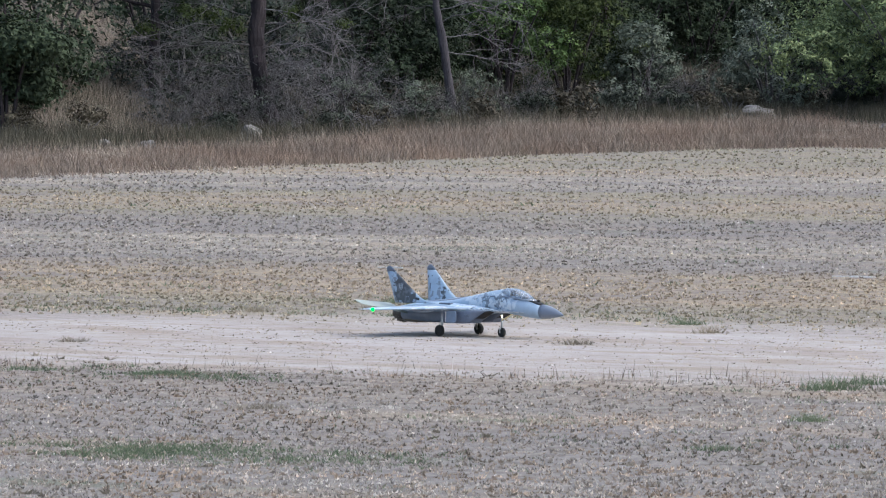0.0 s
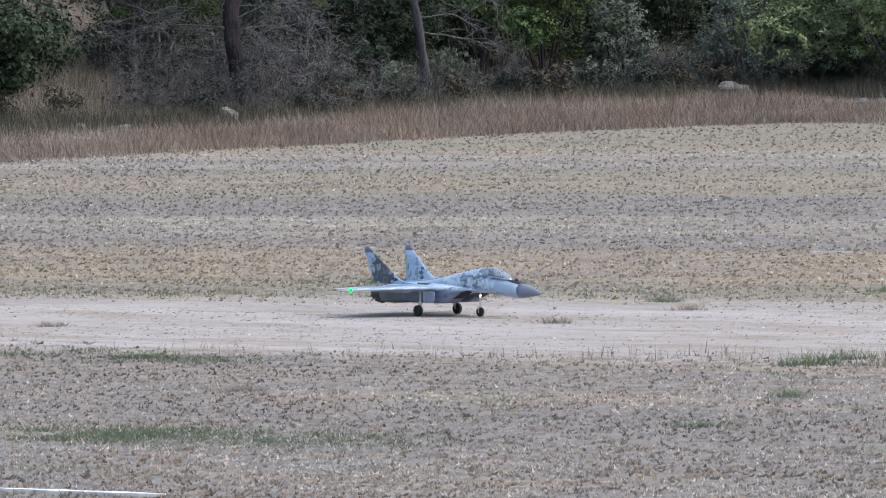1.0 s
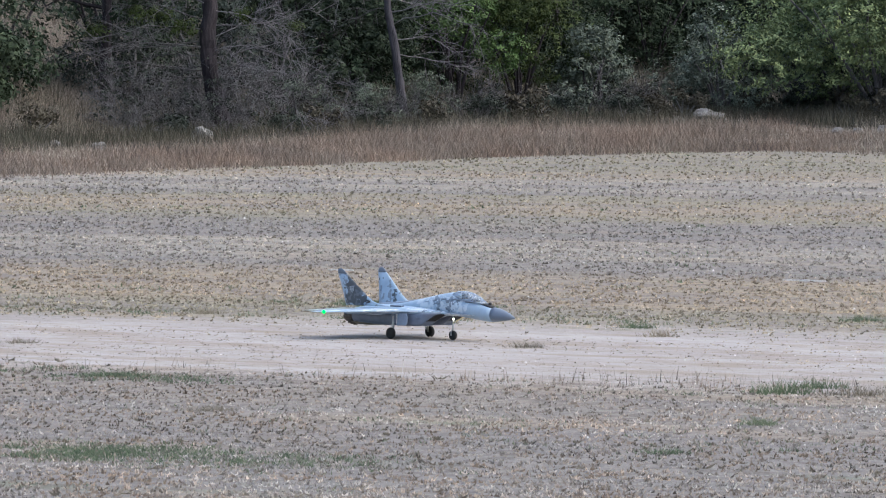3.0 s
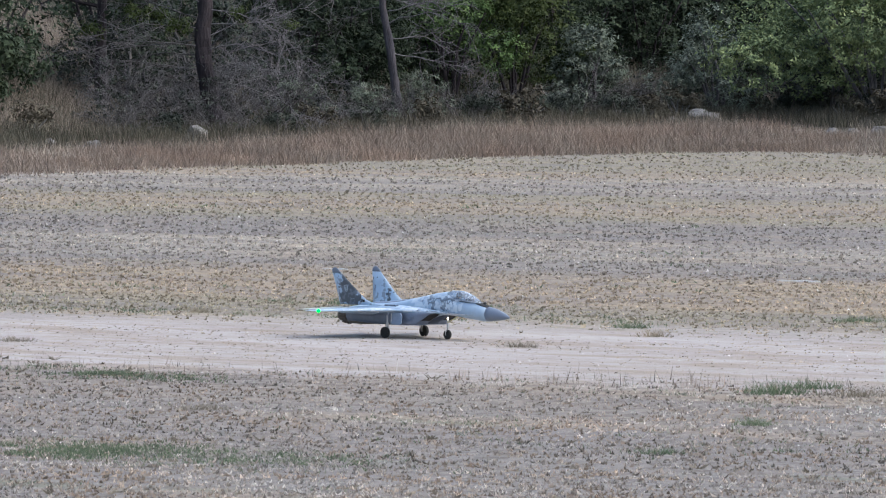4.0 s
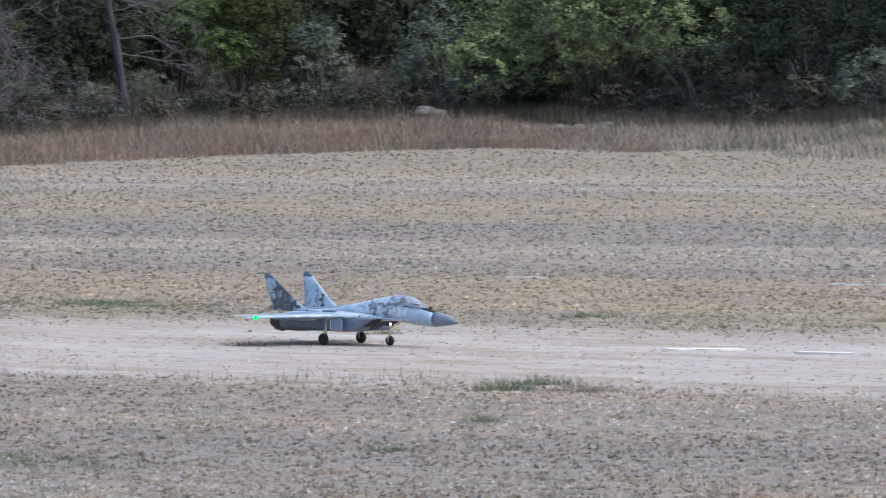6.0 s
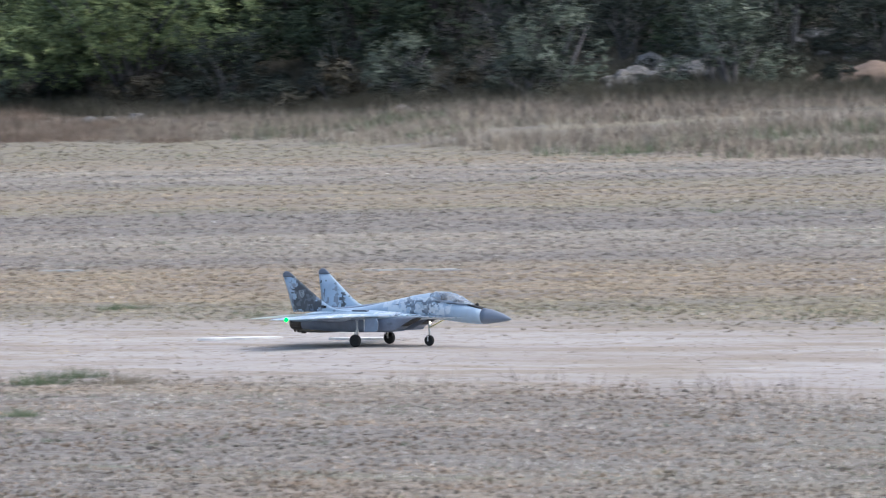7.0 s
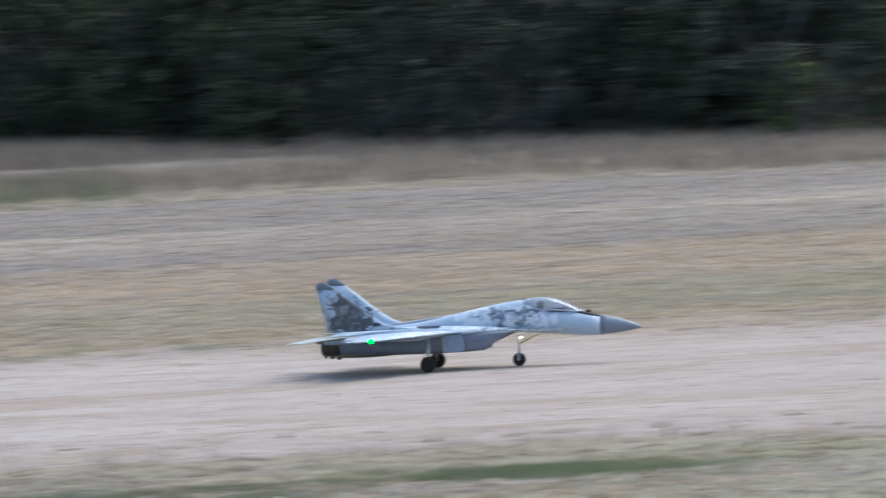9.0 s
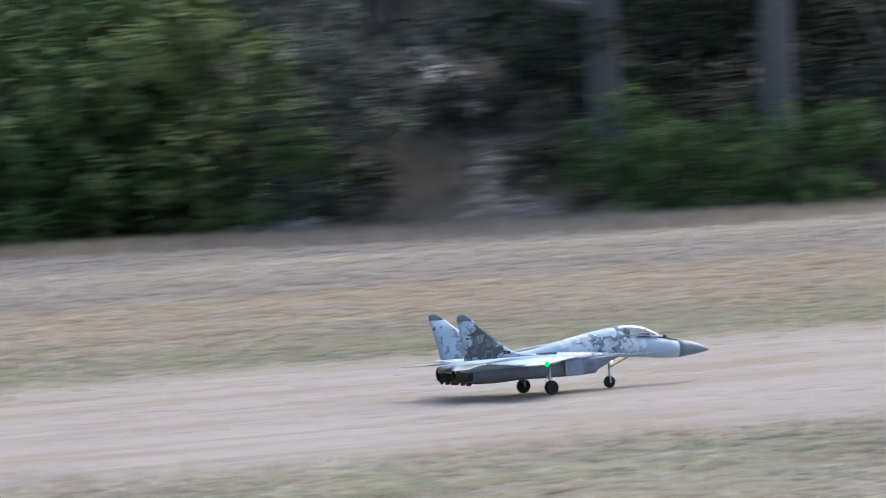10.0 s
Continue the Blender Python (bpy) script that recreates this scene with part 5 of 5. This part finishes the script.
p = p[(polar(p[:, 0], p[:, 1])[0] > -45.0) | (rng.random(len(p)) < .5)]
tall = np.interp(polar(p[:, 0], p[:, 1])[0], [-52, -46.8, -44, -40.4, -39.5, -38.6], [.20, .24, .44, .42, .22, .14])
tall = tall * (.8 + .25 * np.sin(p[:, 0] * 1.7 + 2 * np.sin(p[:, 1] * .9)) + .2 * np.sin(p[:, 0] * 4.1 + 3 * np.sin(p[:, 1] * 1.3)) + rng.normal(0, .16, len(p)))
blades("tall_hay", p, np.clip(tall * .9, .08, .6), .011, 8, .2, HAY, "tall reddish dry grass along the field's edge", "grass", .5)
az = np.concatenate([rng.uniform(-39.2, -6, 24000), rng.uniform(-8, 31, 15000)])
f = rng.uniform(-.02, 1.0, len(az))
r = np.interp(az, AZ, EDGE) + f * np.interp(az, AZ, GAP) + rng.normal(0, .6, len(az))
p = patchy(np.stack([r * np.sin(np.radians(az)), r * np.cos(np.radians(az))], -1), 2.2, -.6, 15)
east = polar(p[:, 0], p[:, 1])[0] > 3 + rng.normal(0, 2, len(p))
blades("verge_hay", p[east], .13, .012, 5, .12, STRAW, "pale dry grass along the foot of the bushes", "grass", .4)
p = p[~east]
a = polar(p[:, 0], p[:, 1])[0]
blades("rough_grass", p, np.interp(a, [-39, -10, 3, 31], [.26, .26, .15, .13]), np.interp(a, [-39, -10, 3, 31], [.022, .02, .012, .012]), 5, .12, ROUGH, "rough grey-brown uncut grass below the wood", "grass", .35)
blades("rough_greens", patchy(ring_points(9000, -38, -6, -2, 14), 3.0, .8, 16), .24, .022, 6, .2, GREEN, "green weeds in the rough grass", "grass", .4)
blades("gully_hay", patchy(ring_points(3500, 21.7, 24.6, .2, 12, LINE), 1.0, -1.2, 20), .22, .012, 6, .12, ROUGH, "dry grass on the banks of the gully", "grass", .45)
blades("slope_hay", patchy(ring_points(7000, -47.5, -46.3, 1, 34, LINE), 2.0, -.9, 19), .34, .013, 7, .2, ROUGH, "dry brown grass on the open slope", "grass", .45)
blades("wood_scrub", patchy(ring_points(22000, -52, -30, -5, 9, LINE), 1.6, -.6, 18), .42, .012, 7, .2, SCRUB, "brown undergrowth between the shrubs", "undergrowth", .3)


def pebbles(name, p, small, large, material, label):
    """Tiny three-sided wedges lying on the ground."""
    m, r = len(p), np.hypot(p[:, 0], p[:, 1])
    s = (small + large * rng.random(m) ** 3) * np.clip(r / 28, .8, 2.2)
    a = rng.uniform(0, 2 * math.pi, m)
    v = np.empty((m, 4, 3))
    for k in range(3):
        v[:, k, 0] = p[:, 0] + s * np.cos(a + 2.1 * k)
        v[:, k, 1] = p[:, 1] + s * np.sin(a + 2.1 * k) * .8
        v[:, k, 2] = .001
    v[:, 3, 0], v[:, 3, 1], v[:, 3, 2] = p[:, 0], p[:, 1], s * rng.uniform(.6, 1.3, m)
    i = np.arange(m)[:, None] * 4
    f = np.concatenate([i + np.array(q) for q in ((0, 1, 3), (1, 2, 3), (2, 0, 3))])
    tagged(part(name, mesh_np(name, v.reshape(-1, 3), f), material), label, "pebbles", kind="stuff")


pebbles("pebbles", np.concatenate([field_points(5000, 13.0, 29.0), field_points(3500, 29.0, None)]), .003, .007, PEBBLE, "pale grit and dry leaf flecks on the ground")
pebbles("clods", patchy(field_points(30000, 20.6, 29.5), .6, -.3, 21), .002, .006, CLOD, "small earth clods on the bare runway")


# ---- single weeds ----
def weed(seed, wide, tall, count, material, label):
    """A loose clump: thin blades that spring from roots close together."""
    g = np.random.default_rng(seed)
    count = count * 3
    base = g.normal(0, wide * .20, (count, 2)) * np.array((1, .8))
    fade = np.clip(1.15 - np.hypot(base[:, 0], base[:, 1]) / wide, .3, 1)
    h = tall * .8 * g.uniform(.15, 1.1, count) * fade
    b = g.uniform(0, 6.28, count)
    w = np.stack([np.cos(b), np.sin(b)], -1) * (.0015 + .0022 * g.random(count))[:, None]
    tip = base + g.normal(0, .8, (count, 2)) * h[:, None]
    v = np.zeros((count * 3 + 1, 3))
    v[1::3, :2], v[2::3, :2], v[3::3, :2] = base - w, tip, base + w
    v[1::3, 2] = v[3::3, 2] = -.004
    v[2::3, 2] = h
    v[0, 2] = -.04
    k = np.arange(count) * 3
    ob = part("weed", mesh_np("weed", v, np.stack([np.zeros(count, int), k + 1, k + 2, k + 3], -1)), material)
    return tagged(ob, label, "weed", "weeds by the runway")


def green_patch(x, y, wide, deep, count):
    count = int(count * 2.2)
    p = np.stack([rng.normal(x, wide * .3, count), rng.normal(y, deep * .3, count)], -1)
    blades("weed_patch", patchy(p, .25, -.3, count), .028, .006, 9, .025, GREEN, "low green weeds spreading in mown grass", "weeds", .9)


for x, y, wide, deep, count in ((-12.2, 15.6, 2.0, .7, 160), (-23.2, 21.6, 1.5, .6, 220), (-22.2, 21.4, .9, .5, 90), (-18.15, 16.95, 1.2, .9, 170), (-17.4, 17.15, 1.5, .9, 130), (-.68, 19.86, .8, .4, 320),
                                (-28.2, 29.4, 1.8, .6, 180), (-36.5, 38.3, 1.8, 1.4, 40), (-8.5, 19.6, 5.0, 1.2, 500), (-2.0, 19.6, 5.0, 1.4, 600), (6.0, 20.6, 5.0, 1.4, 600), (11.5, 21.0, 3.0, 1.2, 300), (-14.4, 28.1, .9, .9, 60), (3.0, 30.6, 5.0, 1.5, 300), (9.0, 31.4, 5.0, 1.5, 300)):
    green_patch(x, y, wide, deep, count)

WEEDS = [
    (-23.11, 25.33, .40, .07, 90, WEED_BROWN, "flat dark dry weed on the bare runway"), (-24.37, 27.72, .42, .09, 130, GREEN, "low grey-green weed by the runway"), (-23.47, 26.9, .35, .08, 60, STRAW, "dry straw tuft on the runway"),
    (-28.0, 27.55, .40, .09, 90, STRAW, "dry straw tuft on the runway"), (-25.75, 23.81, .40, .06, 80, WEED_BROWN, "flat dark dry weed on the bare runway"), 
    
    (-18.55, 16.2, .35, .10, 160, GREEN, "upright green weed in mown grass"), (-18.83, 22.49, .7, .12, 200, GREEN, "dark green weed clump at the runway's edge"), (-18.4, 22.6, .6, .10, 160, WEED_BROWN, "dry branching weed at the runway's edge"),
    (-19.0, 23.0, .5, .10, 130, GREEN, "dark green weed clump at the runway's edge"), (-12.05, 21.03, .6, .11, 160, GREEN, "dark green weed clump at the runway's edge"), (-10.03, 20.88, .55, .16, 160, GREEN, "tall weed clump at the runway's edge"),
    (-23.96, 29.44, .7, .07, 200, GREEN, "dark green weed beyond the runway"), (-13.94, 28.02, .9, .10, 300, GREEN, "dark green weed beyond the runway"),
    (-21.94, 29.89, .5, .06, 120, WEED_BROWN, "brown weed beyond the runway"), (4.0, 23.47, .25, .07, 80, WEED_BROWN, "small dark weed on the runway"),
    (-17.2, 20.4, .35, .07, 110, GREEN, "upright green weed in mown grass"), (-16.2, 18.6, .5, .05, 130, GREEN, "upright green weed in mown grass"), (-19.9, 19.6, .6, .05, 150, WEED_BROWN, "brown weed in mown grass"), (7.0, 22.3, .35, .10, 120, GREEN, "upright green weed at the runway's edge"),
]
for k, (x, y, wide, tall, count, material, label) in enumerate(WEEDS):
    weed(200 + k, wide * .75, tall * .85, max(60, count // 2), material, label).location = (x, y, 0)


def lime_line(points, wide, name, label):
    """A broken strip of lime laid on the ground, as a thin slab with a ragged rim."""
    g = random.Random(len(points))
    left, right = [], []
    for i, (x, y) in enumerate(points):
        w = wide * g.uniform(.5, 1.1) * (0.15 if i in (0, len(points) - 1) else 1)
        left.append((x, y + w, .011)), right.append((x, y - w, .011))
    bm = bmesh.new()
    lv, rv = [bm.verts.new(p) for p in left], [bm.verts.new(p) for p in right]
    for i in range(len(points) - 1):
        bm.faces.new((lv[i], rv[i], rv[i + 1], lv[i + 1]))
    geo = bmesh.ops.extrude_face_region(bm, geom=bm.faces[:])
    bmesh.ops.translate(bm, vec=(0, 0, -.013), verts=[v for v in geo["geom"] if isinstance(v, bmesh.types.BMVert)])
    return tagged(part(name, bm, LIME), label, "ground marking", kind="structure")


lime_line([(-19.93 + .1 * k, 26.3 + .01 * k) for k in range(5)], .04, "trim_runway_mark", "short worn white lime mark on the runway")
lime_line([(-20.78 + .07 * k, 26.2 + .035 * k) for k in range(7)], .11, "trim_runway_mark", "short worn white lime mark on the runway")
lime_line([(-16.15 + .1 * k, 14.63 + .014 * k) for k in range(9)], .035, "trim_near_mark", "worn white lime line in the near grass")
gl = random.Random(3)
x = -38.0
while x < -19:
    n = gl.randint(3, 9)
    step = .13
    lime_line([(x + step * k, 34.8 + min(0, x + step * k + 30) * .14 + gl.uniform(-.05, .05)) for k in range(n)], .022, "trim_field_mark", "faint pale lime line across the field")
    x += n * step + gl.choice((.2, .5, 1.2, 2.5, 4.0))

motions()
